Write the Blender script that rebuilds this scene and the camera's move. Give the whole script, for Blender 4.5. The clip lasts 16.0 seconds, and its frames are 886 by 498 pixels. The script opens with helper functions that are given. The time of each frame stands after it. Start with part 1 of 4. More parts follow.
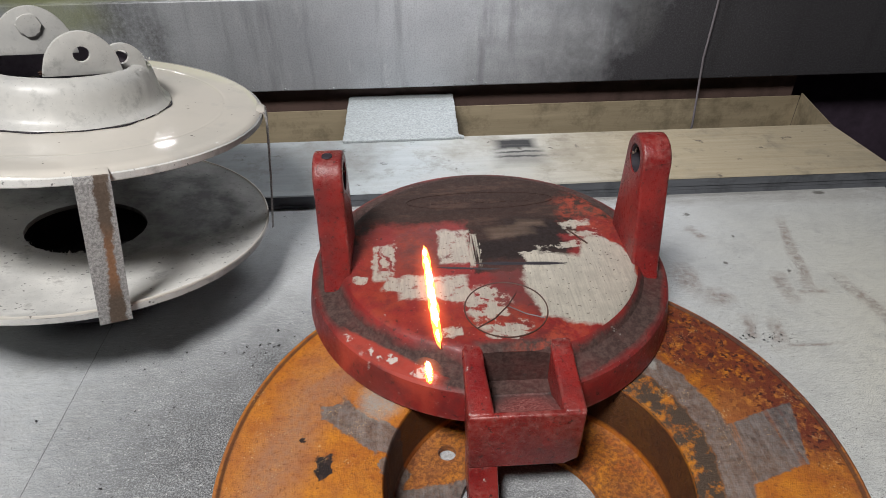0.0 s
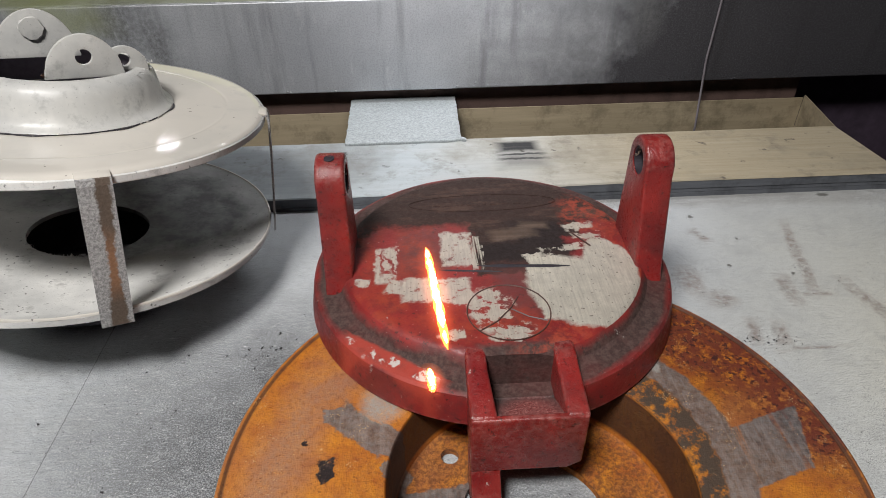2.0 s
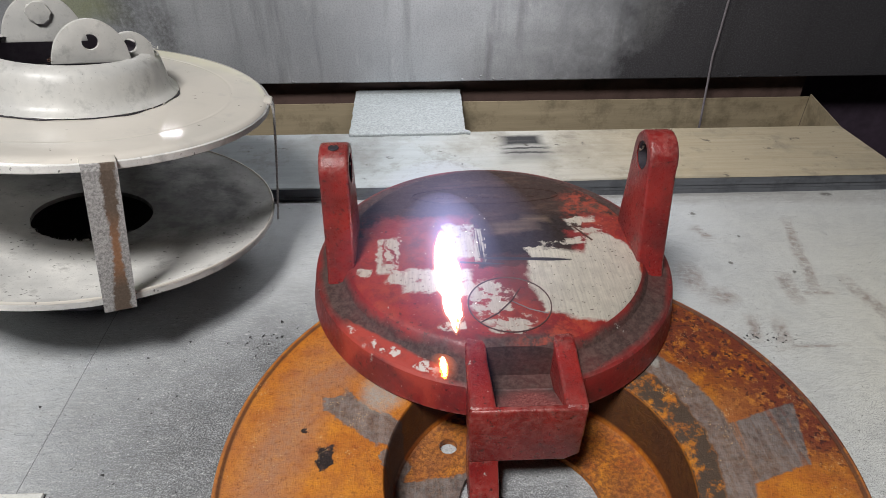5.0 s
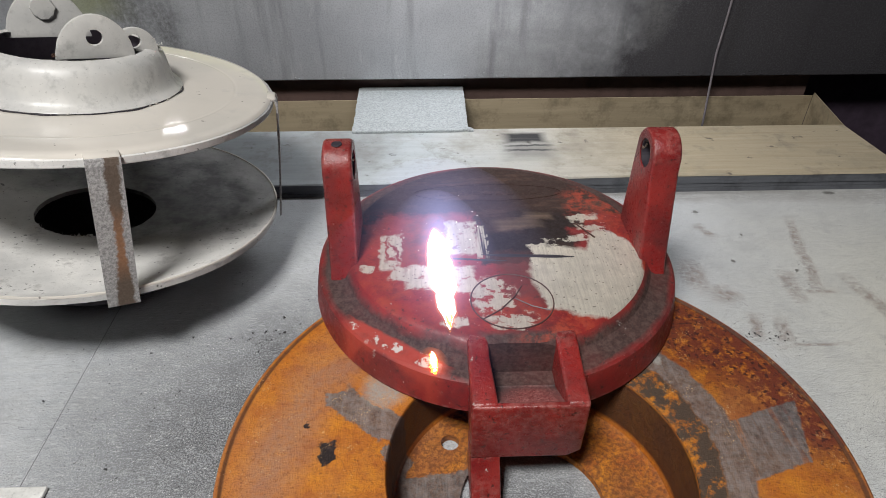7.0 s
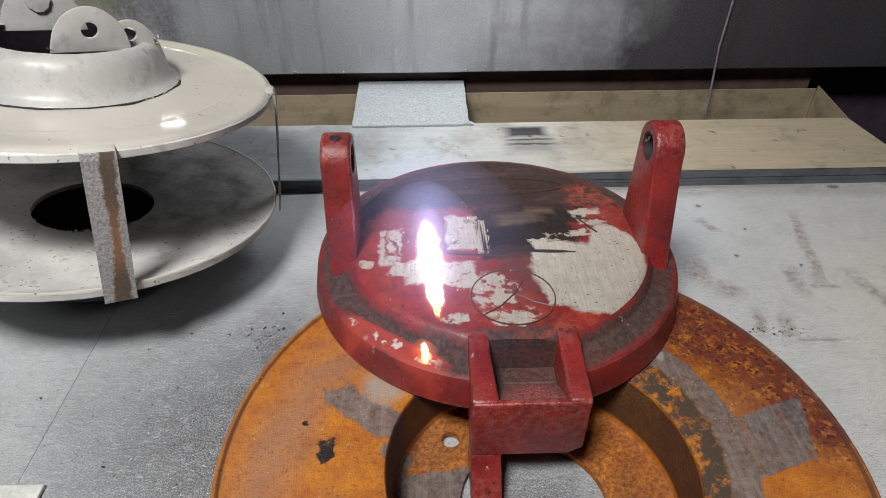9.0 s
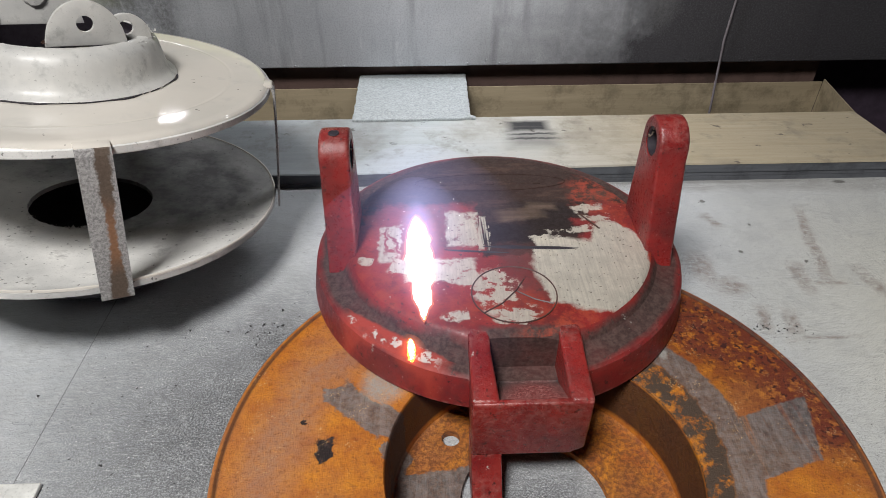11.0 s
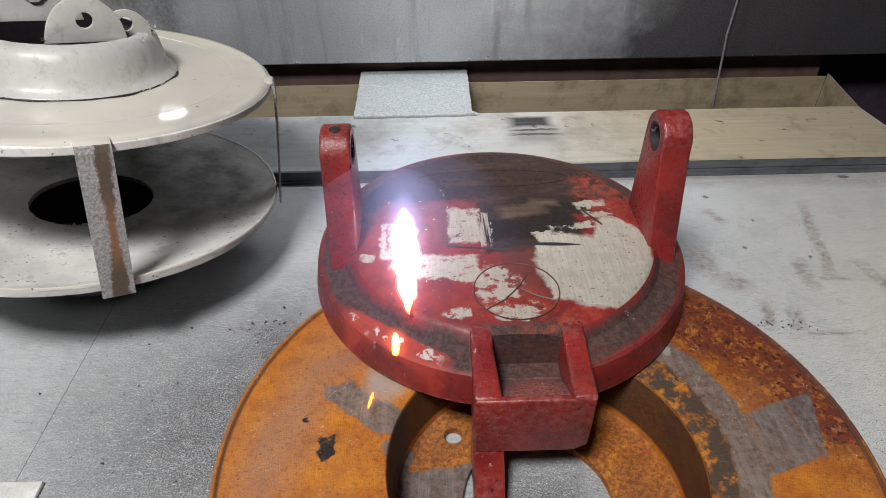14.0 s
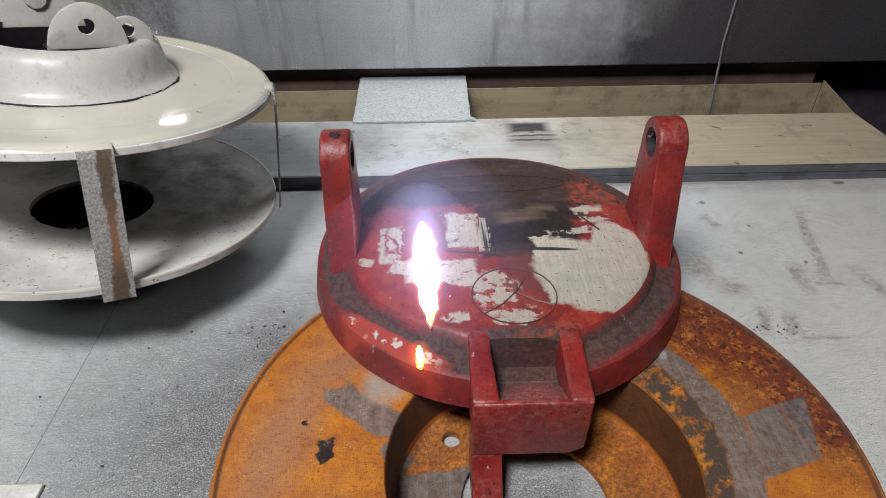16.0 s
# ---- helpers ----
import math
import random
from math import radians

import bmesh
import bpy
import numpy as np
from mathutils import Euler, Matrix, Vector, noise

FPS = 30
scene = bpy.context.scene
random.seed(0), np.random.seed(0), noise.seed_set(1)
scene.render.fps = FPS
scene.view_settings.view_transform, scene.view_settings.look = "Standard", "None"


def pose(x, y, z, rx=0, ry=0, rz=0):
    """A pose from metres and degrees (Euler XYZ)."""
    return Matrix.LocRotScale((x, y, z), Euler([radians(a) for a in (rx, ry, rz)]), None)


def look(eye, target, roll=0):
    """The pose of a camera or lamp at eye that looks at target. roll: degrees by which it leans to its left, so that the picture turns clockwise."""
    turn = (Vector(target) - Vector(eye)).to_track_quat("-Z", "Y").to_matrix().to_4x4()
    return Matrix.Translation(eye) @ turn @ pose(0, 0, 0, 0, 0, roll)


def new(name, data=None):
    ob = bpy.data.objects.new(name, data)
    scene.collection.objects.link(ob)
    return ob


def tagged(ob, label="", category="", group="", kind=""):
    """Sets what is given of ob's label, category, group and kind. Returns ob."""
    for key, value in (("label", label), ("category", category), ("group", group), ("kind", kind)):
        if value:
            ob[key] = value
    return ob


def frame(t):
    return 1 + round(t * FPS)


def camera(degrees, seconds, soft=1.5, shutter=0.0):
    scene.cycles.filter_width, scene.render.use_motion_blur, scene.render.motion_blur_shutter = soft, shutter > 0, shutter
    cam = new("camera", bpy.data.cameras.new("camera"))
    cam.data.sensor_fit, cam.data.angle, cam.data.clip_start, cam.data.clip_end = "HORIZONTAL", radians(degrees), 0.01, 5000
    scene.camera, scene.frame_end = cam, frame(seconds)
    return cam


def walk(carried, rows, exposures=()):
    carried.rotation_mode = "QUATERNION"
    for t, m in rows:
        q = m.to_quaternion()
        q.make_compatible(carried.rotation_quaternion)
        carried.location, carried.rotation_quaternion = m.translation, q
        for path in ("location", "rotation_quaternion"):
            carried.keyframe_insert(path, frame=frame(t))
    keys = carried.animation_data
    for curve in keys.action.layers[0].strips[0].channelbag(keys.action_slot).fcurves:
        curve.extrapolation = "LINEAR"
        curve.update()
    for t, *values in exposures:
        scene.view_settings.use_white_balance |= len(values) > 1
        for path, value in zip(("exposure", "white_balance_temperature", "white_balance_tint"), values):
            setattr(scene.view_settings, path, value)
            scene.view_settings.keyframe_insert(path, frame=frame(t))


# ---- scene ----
cam = camera(70.0, 16.0, soft=0.6)
PATH = [
    (0, (-0.05, -0.364, 0.349), (0.027, 1.249, -0.83), -0.7),
    (0.5, (-0.049, -0.363, 0.348), (0.029, 1.251, -0.831), -0.7),
    (1, (-0.049, -0.363, 0.348), (0.027, 1.251, -0.83), -0.8),
    (1.5, (-0.049, -0.364, 0.349), (0.024, 1.252, -0.826), -0.9),
    (2, (-0.05, -0.363, 0.348), (0.02, 1.256, -0.824), -0.9),
    (2.5, (-0.05, -0.364, 0.349), (0.016, 1.255, -0.823), -1.0),
    (3, (-0.051, -0.364, 0.349), (0.014, 1.255, -0.824), -0.9),
    (3.5, (-0.05, -0.364, 0.348), (0.014, 1.252, -0.828), -0.6),
    (4, (-0.05, -0.365, 0.348), (0.016, 1.249, -0.833), -0.2),
    (6.5, (-0.051, -0.365, 0.346), (0.01, 1.239, -0.846), 0.2),
    (7, (-0.051, -0.366, 0.347), (0.007, 1.239, -0.846), 0.2),
    (7.5, (-0.051, -0.366, 0.347), (0.004, 1.239, -0.845), 0.1),
    (8, (-0.051, -0.365, 0.346), (0.002, 1.236, -0.852), 0.1),
    (8.5, (-0.05, -0.363, 0.345), (0.004, 1.235, -0.857), 0.1),
    (9, (-0.05, -0.362, 0.344), (0.003, 1.233, -0.861), 0.0),
    (11.5, (-0.048, -0.354, 0.341), (-0.005, 1.226, -0.885), -0.2),
    (12, (-0.048, -0.352, 0.339), (-0.004, 1.224, -0.891), -0.3),
    (12.5, (-0.048, -0.354, 0.34), (-0.009, 1.221, -0.892), -0.3),
    (13, (-0.048, -0.354, 0.341), (-0.01, 1.221, -0.891), -0.4),
    (13.5, (-0.047, -0.355, 0.342), (-0.01, 1.221, -0.889), -0.4),
    (14, (-0.048, -0.355, 0.341), (-0.011, 1.222, -0.888), -0.5),
    (14.5, (-0.047, -0.355, 0.341), (-0.009, 1.224, -0.887), -0.4),
    (15, (-0.047, -0.356, 0.342), (-0.007, 1.224, -0.884), -0.4),
    (15.5, (-0.048, -0.357, 0.343), (-0.006, 1.226, -0.879), -0.3),
    (16, (-0.048, -0.358, 0.343), (-0.006, 1.229, -0.874), -0.3),
]
walk(cam, [(t, look(eye, target, roll)) for t, eye, target, roll in PATH])

# ---- world, light, exposure ----
world = bpy.data.worlds.new("world")
scene.world = world
world.use_nodes = True
world.node_tree.nodes["Background"].inputs[0].default_value = (0.55, 0.6, 0.7, 1)
world.node_tree.nodes["Background"].inputs[1].default_value = 0.25


def area_lamp(name, eye, target, sx, sy, watts, colour):
    data = bpy.data.lights.new(name, "AREA")
    data.shape, data.size, data.size_y, data.energy, data.color = "RECTANGLE", sx, sy, watts, colour
    ob = new(name, data)
    ob.matrix_world = look(eye, target)
    return ob


area_lamp("work_light", (-0.575, 0.90, 0.450), (-0.17, 0.1, 0.05), 0.25, 0.008, 0.45, (0.95, 0.97, 1.0))
area_lamp("strip_light", (0.02, 0.29, 0.35), (0.02, 0.46, 0.09), 0.20, 0.03, 1.15, (0.95, 0.96, 1.0))
area_lamp("ceiling_light", (-0.36, -0.62, 1.20), (-0.1, 0.05, 0), 0.30, 0.22, 19.3, (1.0, 0.98, 0.96))

# ---- materials ----


class Nodes:
    """Short hand for building a node material."""

    def __init__(self, name):
        self.mat = bpy.data.materials.new(name)
        self.mat.use_nodes = True
        self.tree = self.mat.node_tree
        self.bsdf = self.tree.nodes["Principled BSDF"]
        self.co = self.add("ShaderNodeTexCoord").outputs["Object"]

    def add(self, kind, operation="", vector_type=""):
        n = self.tree.nodes.new(kind)
        if operation:
            n.operation = operation
        if vector_type:
            n.vector_type = vector_type
        return n

    def put(self, socket, value):
        if hasattr(value, "is_linked"):
            self.tree.links.new(value, socket)
        elif isinstance(value, tuple) and socket.type == "RGBA":
            socket.default_value = (*value[:3], 1)
        else:
            socket.default_value = value

    def math(self, op, a, b=0.0, clamp=False):
        n = self.add("ShaderNodeMath", op)
        n.use_clamp = clamp
        self.put(n.inputs[0], a)
        self.put(n.inputs[1], b)
        return n.outputs[0]

    def noise(self, scale, detail=4.0, rough=0.55, co=None, stretch=None):
        n = self.add("ShaderNodeTexNoise")
        n.inputs["Scale"].default_value, n.inputs["Detail"].default_value, n.inputs["Roughness"].default_value = scale, detail, rough
        src = co or self.co
        if stretch:
            m = self.add("ShaderNodeMapping")
            self.put(m.inputs["Vector"], src)
            m.inputs["Scale"].default_value = stretch
            src = m.outputs[0]
        self.put(n.inputs["Vector"], src)
        return n.outputs["Fac"]

    def ramp(self, x, lo, hi, a=0.0, b=1.0):
        n = self.add("ShaderNodeMapRange")
        for s, v in zip(n.inputs, (x, lo, hi, a, b)):
            self.put(s, v)
        return n.outputs[0]

    def mix(self, fac, a, b):
        n = self.add("ShaderNodeMix")
        n.data_type = "RGBA"
        self.put(n.inputs[0], fac)
        self.put(n.inputs[6], a)
        self.put(n.inputs[7], b)
        return n.outputs[2]

    def warped(self, scale, amount, detail=5.0):
        """Object coordinates pushed about by noise, for ragged outlines."""
        n = self.add("ShaderNodeTexNoise")
        n.inputs["Scale"].default_value, n.inputs["Detail"].default_value, n.inputs["Roughness"].default_value = scale, detail, 0.65
        self.put(n.inputs["Vector"], self.co)
        s = self.add("ShaderNodeVectorMath", operation="SUBTRACT")
        self.put(s.inputs[0], n.outputs["Color"])
        s.inputs[1].default_value = (0.5, 0.5, 0.5)
        k = self.add("ShaderNodeVectorMath", operation="SCALE")
        self.put(k.inputs[0], s.outputs[0])
        k.inputs["Scale"].default_value = amount
        a = self.add("ShaderNodeVectorMath", operation="ADD")
        self.put(a.inputs[0], self.co)
        self.put(a.inputs[1], k.outputs[0])
        return a.outputs[0]

    def shape(self, co, cx, cy, hx, hy, turn=0.0, round_=False):
        """1 at the outline of a box or an ellipse in the xy plane, less inside."""
        m = self.add("ShaderNodeMapping", vector_type="TEXTURE")
        self.put(m.inputs["Vector"], co)
        m.inputs["Location"].default_value = (cx, cy, 0)
        m.inputs["Rotation"].default_value = (0, 0, radians(turn))
        m.inputs["Scale"].default_value = (hx, hy, 1000)
        if round_:
            n = self.add("ShaderNodeVectorMath", operation="LENGTH")
            self.put(n.inputs[0], m.outputs[0])
            return n.outputs["Value"]
        n = self.add("ShaderNodeVectorMath", operation="ABSOLUTE")
        self.put(n.inputs[0], m.outputs[0])
        s = self.add("ShaderNodeSeparateXYZ")
        self.put(s.inputs[0], n.outputs[0])
        return self.math("MAXIMUM", s.outputs[0], s.outputs[1])

    def region(self, co, shapes, soft=0.04):
        """1 inside any of the shapes (cx, cy, hx, hy, turn, round), 0 outside."""
        d = None
        for s in shapes:
            v = self.shape(co, *s)
            d = v if d is None else self.math("MINIMUM", d, v)
        return self.ramp(d, 1 - soft, 1 + soft, 1.0, 0.0)

    def radius(self, co, cx=0.0, cy=0.0):
        return self.shape(co, cx, cy, 1, 1, 0, True)

    def done(self, colour, rough=0.6, metal=0.0, bump=None, strength=0.3, distance=0.001):
        b = self.bsdf.inputs
        self.put(b["Base Color"], colour)
        self.put(b["Roughness"], rough)
        self.put(b["Metallic"], metal)
        if bump is not None:
            n = self.add("ShaderNodeBump")
            n.inputs["Strength"].default_value, n.inputs["Distance"].default_value = strength, distance
            self.put(n.inputs["Height"], bump)
            self.put(b["Normal"], n.outputs[0])
        return self.mat


def mat_table():
    n = Nodes("grey_painted_plywood")
    big, grain, speck, fine = n.noise(5, 5), n.noise(70, 7, 0.75, stretch=(0.22, 2.4, 1)), n.noise(420, 3, 0.7), n.noise(1100, 3, 0.7)
    c = n.mix(n.ramp(big, 0.35, 0.65), (0.47, 0.495, 0.525), (0.61, 0.635, 0.66))
    c = n.mix(n.ramp(grain, 0.42, 0.78, 0, 0.6), c, (0.60, 0.62, 0.61))
    c = n.mix(n.ramp(n.noise(130, 6, 0.75), 0.40, 0.65, 0, 0.5), c, (0.60, 0.62, 0.62))
    wood = n.math("MULTIPLY", n.region(n.warped(9, 0.1), [(0.36, -0.05, 0.13, 0.2, 0, True)], 0.6), 0.6)
    c = n.mix(wood, c, (0.71, 0.68, 0.56))
    c = n.mix(n.ramp(n.noise(34, 7, 0.75), 0.50, 0.68, 0, 0.45), c, (0.38, 0.385, 0.39))
    c = n.mix(n.ramp(grain, 0.30, 0.42, 0.35, 0), c, (0.26, 0.27, 0.27))
    # brown scrape marks
    w = n.warped(40, 0.014)
    streaks = n.region(w, [(0.3005, 0.112, 0.0035, 0.024, -13), (0.290, 0.066, 0.0045, 0.030, -13), (0.284, 0.031, 0.012, 0.0025, 0), (0.2625, 0.038, 0.0055, 0.016, -4), (0.2105, -0.010, 0.0045, 0.013, -15), (0.2295, -0.013, 0.0045, 0.012, -12), (0.183, 0.055, 0.010, 0.018, 0, True), (0.246, -0.031, 0.022, 0.0016, 3), (0.217, 0.122, 0.004, 0.010, 20), (0.20, 0.03, 0.012, 0.010, 0, True), (0.322, 0.015, 0.005, 0.03, 10)], 0.5)
    c = n.mix(n.math("MULTIPLY", streaks, n.ramp(n.noise(150, 6, 0.75), 0.36, 0.58, 0, 0.75)), c, (0.24, 0.17, 0.14))
    # strip along the plank with the rail's shadow painted in, and small dark dents
    strip = n.region(n.warped(20, 0.02), [(0.25, 0.186, 0.30, 0.012, -2)], 0.5)
    c = n.mix(n.math("MULTIPLY", strip, n.ramp(n.noise(60, 5, 0.7), 0.30, 0.6, 0.25, 0.6)), c, (0.30, 0.28, 0.26))
    dents = n.region(n.warped(150, 0.006), [(0.373, 0.187, 0.006, 0.003, 0, True), (0.220, 0.155, 0.0025, 0.003, 0, True), (0.277, 0.060, 0.002, 0.002, 0, True), (0.226, 0.075, 0.0022, 0.002, 0, True), (0.25, 0.115, 0.0016, 0.002, 0, True)], 0.3)
    c = n.mix(n.math("MULTIPLY", dents, 0.85), c, (0.07, 0.065, 0.05))
    # black soot overspray beside the plate; the last ellipse paints shade inside its hole
    soot_and_shade = n.region(n.warped(8, 0.06), [(-0.185, -0.095, 0.085, 0.13, -20, True), (-0.165, -0.03, 0.05, 0.06, 0, True), (0.01, -0.165, 0.052, 0.055, 0, True)], 0.8)
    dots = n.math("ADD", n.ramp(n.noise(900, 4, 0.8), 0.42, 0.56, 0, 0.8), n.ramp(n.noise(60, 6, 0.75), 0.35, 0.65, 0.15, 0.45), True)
    c = n.mix(n.math("MULTIPLY", n.math("MULTIPLY", soot_and_shade, dots), 0.95), c, (0.035, 0.035, 0.04))
    c = n.mix(n.ramp(fine, 0.48, 0.64, 0, 0.7), c, (0.15, 0.15, 0.155))
    thin = n.noise(260, 5, 0.75, stretch=(0.5, 1.8, 1))
    c = n.mix(n.ramp(thin, 0.54, 0.68, 0, 0.5), c, (0.20, 0.205, 0.21))
    c = n.mix(n.ramp(thin, 0.44, 0.30, 0, 0.6), c, (0.74, 0.75, 0.75))
    c = n.mix(n.ramp(speck, 0.64, 0.68, 0, 0.9), c, (0.04, 0.04, 0.04))
    c = n.mix(n.ramp(n.noise(620, 2, 0.6), 0.66, 0.70, 0, 0.8), c, (0.82, 0.82, 0.82))
    return n.done(c, n.ramp(big, 0.3, 0.7, 0.5, 0.7), 0, n.math("ADD", grain, n.math("MULTIPLY", fine, 0.6)), 0.45, 0.0007)


def mat_plank():
    n = Nodes("grey_and_yellow_plywood")
    x = n.add("ShaderNodeSeparateXYZ")
    n.put(x.inputs[0], n.co)
    grain, big, fine = n.noise(60, 7, 0.75, stretch=(0.12, 2.4, 1)), n.noise(9, 6, 0.65), n.noise(800, 3, 0.7)
    wood = n.mix(n.ramp(grain, 0.3, 0.7), (0.39, 0.32, 0.215), (0.50, 0.435, 0.32))
    grey = n.mix(n.ramp(grain, 0.3, 0.7), (0.39, 0.43, 0.45), (0.50, 0.54, 0.56))
    c = n.mix(n.ramp(n.math("ADD", x.outputs[0], n.math("MULTIPLY", big, 0.25)), 0.05, 0.34), grey, wood)
    c = n.mix(n.ramp(big, 0.48, 0.66, 0, 0.65), c, (0.20, 0.185, 0.155))
    c = n.mix(n.ramp(n.noise(26, 6, 0.75), 0.55, 0.68, 0, 0.5), c, (0.17, 0.15, 0.125))
    w = n.warped(70, 0.008)
    stain = n.region(w, [(0.066, 0.293, 0.022, 0.012, 0), (0.068, 0.272, 0.023, 0.002, 0), (0.068, 0.261, 0.024, 0.002, 0)], 0.3)
    c = n.mix(n.math("MULTIPLY", stain, n.ramp(grain, 0.25, 0.5, 0.75, 0.97)), c, (0.02, 0.02, 0.024))
    # faint grime and soot; the wide round patch also paints the spool's shadow
    faint = n.region(w, [(0.068, 0.26, 0.026, 0.02, 0), (-0.22, 0.26, 0.11, 0.07, 0, True)], 0.4)
    c = n.mix(n.math("MULTIPLY", faint, 0.5), c, (0.10, 0.10, 0.10))
    knots = n.ramp(n.noise(48, 4, 0.6), 0.66, 0.71, 0, 0.8)
    c = n.mix(knots, c, (0.06, 0.05, 0.045))
    c = n.mix(n.ramp(fine, 0.60, 0.72, 0, 0.5), c, (0.14, 0.13, 0.12))
    return n.done(c, 0.62, 0, n.math("ADD", grain, n.math("MULTIPLY", fine, 0.5)), 0.4, 0.0006)


def mat_wood(name, a, b, stretch=(0.15, 2, 2)):
    n = Nodes(name)
    grain, big = n.noise(50, 6, 0.7, stretch=stretch), n.noise(6, 4)
    c = n.mix(grain, a, b)
    c = n.mix(n.ramp(n.noise(22, 6, 0.7), 0.48, 0.66, 0, 0.6), c, tuple(v * 0.4 for v in a))
    return n.done(c, 0.75, 0, grain, 0.3, 0.0008)


def mat_steel():
    n = Nodes("galvanised_steel")
    big, fine, drip = n.noise(6, 6, 0.6), n.noise(180, 4, 0.7), n.noise(14, 4, 0.6, stretch=(3, 1, 0.3))
    c = n.mix(n.ramp(big, 0.3, 0.7), (0.37, 0.38, 0.40), (0.55, 0.56, 0.58))
    c = n.mix(n.ramp(drip, 0.55, 0.75, 0, 0.6), c, (0.20, 0.20, 0.21))
    c = n.mix(n.ramp(fine, 0.66, 0.74, 0, 0.5), c, (0.6, 0.6, 0.6))
    x = n.add("ShaderNodeSeparateXYZ")
    n.put(x.inputs[0], n.co)
    # sooty film, darker to the right as painted falloff of the light
    soot_and_shade = n.ramp(n.math("ADD", x.outputs[0], n.math("MULTIPLY", n.noise(7, 6, 0.7), 0.5)), 0.26, 0.52, 0, 0.97)
    c = n.mix(soot_and_shade, c, (0.013, 0.011, 0.014))
    xz = n.add("ShaderNodeCombineXYZ")
    wob = n.add("ShaderNodeSeparateXYZ")
    n.put(wob.inputs[0], n.warped(18, 0.06))
    n.put(xz.inputs[0], wob.outputs[0])
    n.put(xz.inputs[1], wob.outputs[2])
    blot = n.region(xz.outputs[0], [(-0.40, 0.125, 0.035, 0.035, 0, True), (-0.36, 0.10, 0.02, 0.05, 10, True), (0.24, 0.12, 0.02, 0.03, 0, True)], 0.6)
    c = n.mix(n.math("MULTIPLY", blot, n.ramp(fine, 0.35, 0.6, 0.35, 0.75)), c, (0.10, 0.10, 0.10))
    # yellow green tint near the rail's upper left
    greenish = n.region(xz.outputs[0], [(-0.47, 0.140, 0.06, 0.022, -10, True)], 0.5)
    c = n.mix(n.math("MULTIPLY", greenish, 0.6), c, (0.25, 0.27, 0.08))
    pale = n.ramp(n.noise(45, 6, 0.75, stretch=(1.5, 1, 0.6)), 0.56, 0.70, 0, 0.4)
    c = n.mix(n.math("MULTIPLY", pale, n.math("SUBTRACT", 1.0, soot_and_shade)), c, (0.62, 0.62, 0.62))
    c = n.mix(n.ramp(n.noise(500, 4, 0.7), 0.45, 0.7, 0, 0.35), c, (0.12, 0.12, 0.13))
    return n.done(c, n.math("ADD", n.ramp(big, 0.3, 0.7, 0.34, 0.52), n.math("MULTIPLY", soot_and_shade, 0.3)), n.ramp(soot_and_shade, 0, 1, 0.55, 0.0), n.math("ADD", fine, n.noise(60, 4)), 0.25, 0.0008)


def mat_white():
    n = Nodes("glossy_white_paint")
    big, fine = n.noise(14, 5), n.noise(240, 4, 0.6)
    c = n.mix(n.ramp(big, 0.4, 0.7), (0.66, 0.62, 0.56), (0.57, 0.545, 0.50))
    c = n.mix(n.ramp(n.noise(150, 2), 0.74, 0.77, 0, 0.8), c, (0.12, 0.11, 0.10))
    c = n.mix(n.ramp(n.noise(30, 6, 0.7), 0.58, 0.72, 0, 0.5), c, (0.50, 0.48, 0.46))
    return n.done(c, n.ramp(big, 0.3, 0.7, 0.05, 0.12), 0, n.math("ADD", big, n.math("MULTIPLY", fine, 0.05)), 0.10, 0.002)


def mat_dusty_shaded_white():
    n = Nodes("sooty_shaded_white_paint")
    big, mid, fine = n.noise(11, 6, 0.6), n.noise(45, 6, 0.65), n.noise(700, 3, 0.7)
    c = n.mix(n.ramp(big, 0.36, 0.60), (0.50, 0.50, 0.49), (0.80, 0.79, 0.76))
    c = n.mix(n.ramp(mid, 0.58, 0.75, 0, 0.7), c, (0.16, 0.155, 0.15))
    c = n.mix(n.ramp(n.noise(230, 2), 0.66, 0.72, 0, 0.8), c, (0.05, 0.05, 0.05))
    c = n.mix(n.ramp(fine, 0.58, 0.75, 0, 0.4), c, (0.15, 0.15, 0.15))
    # soot round the hole, with the upper disc's shadow painted in
    soot_and_shade = n.region(n.warped(14, 0.05), [(0.086, 0.030, 0.058, 0.090, 20, True), (0.0, 0.080, 0.135, 0.068, 0, True), (0.035, 0.005, 0.085, 0.066, 0, True)], 0.45)
    c = n.mix(n.math("MULTIPLY", soot_and_shade, n.ramp(mid, 0.25, 0.6, 0.72, 0.97)), c, (0.040, 0.038, 0.042))
    return n.done(c, 0.6, 0, n.math("ADD", mid, n.math("MULTIPLY", fine, 0.4)), 0.4, 0.001)


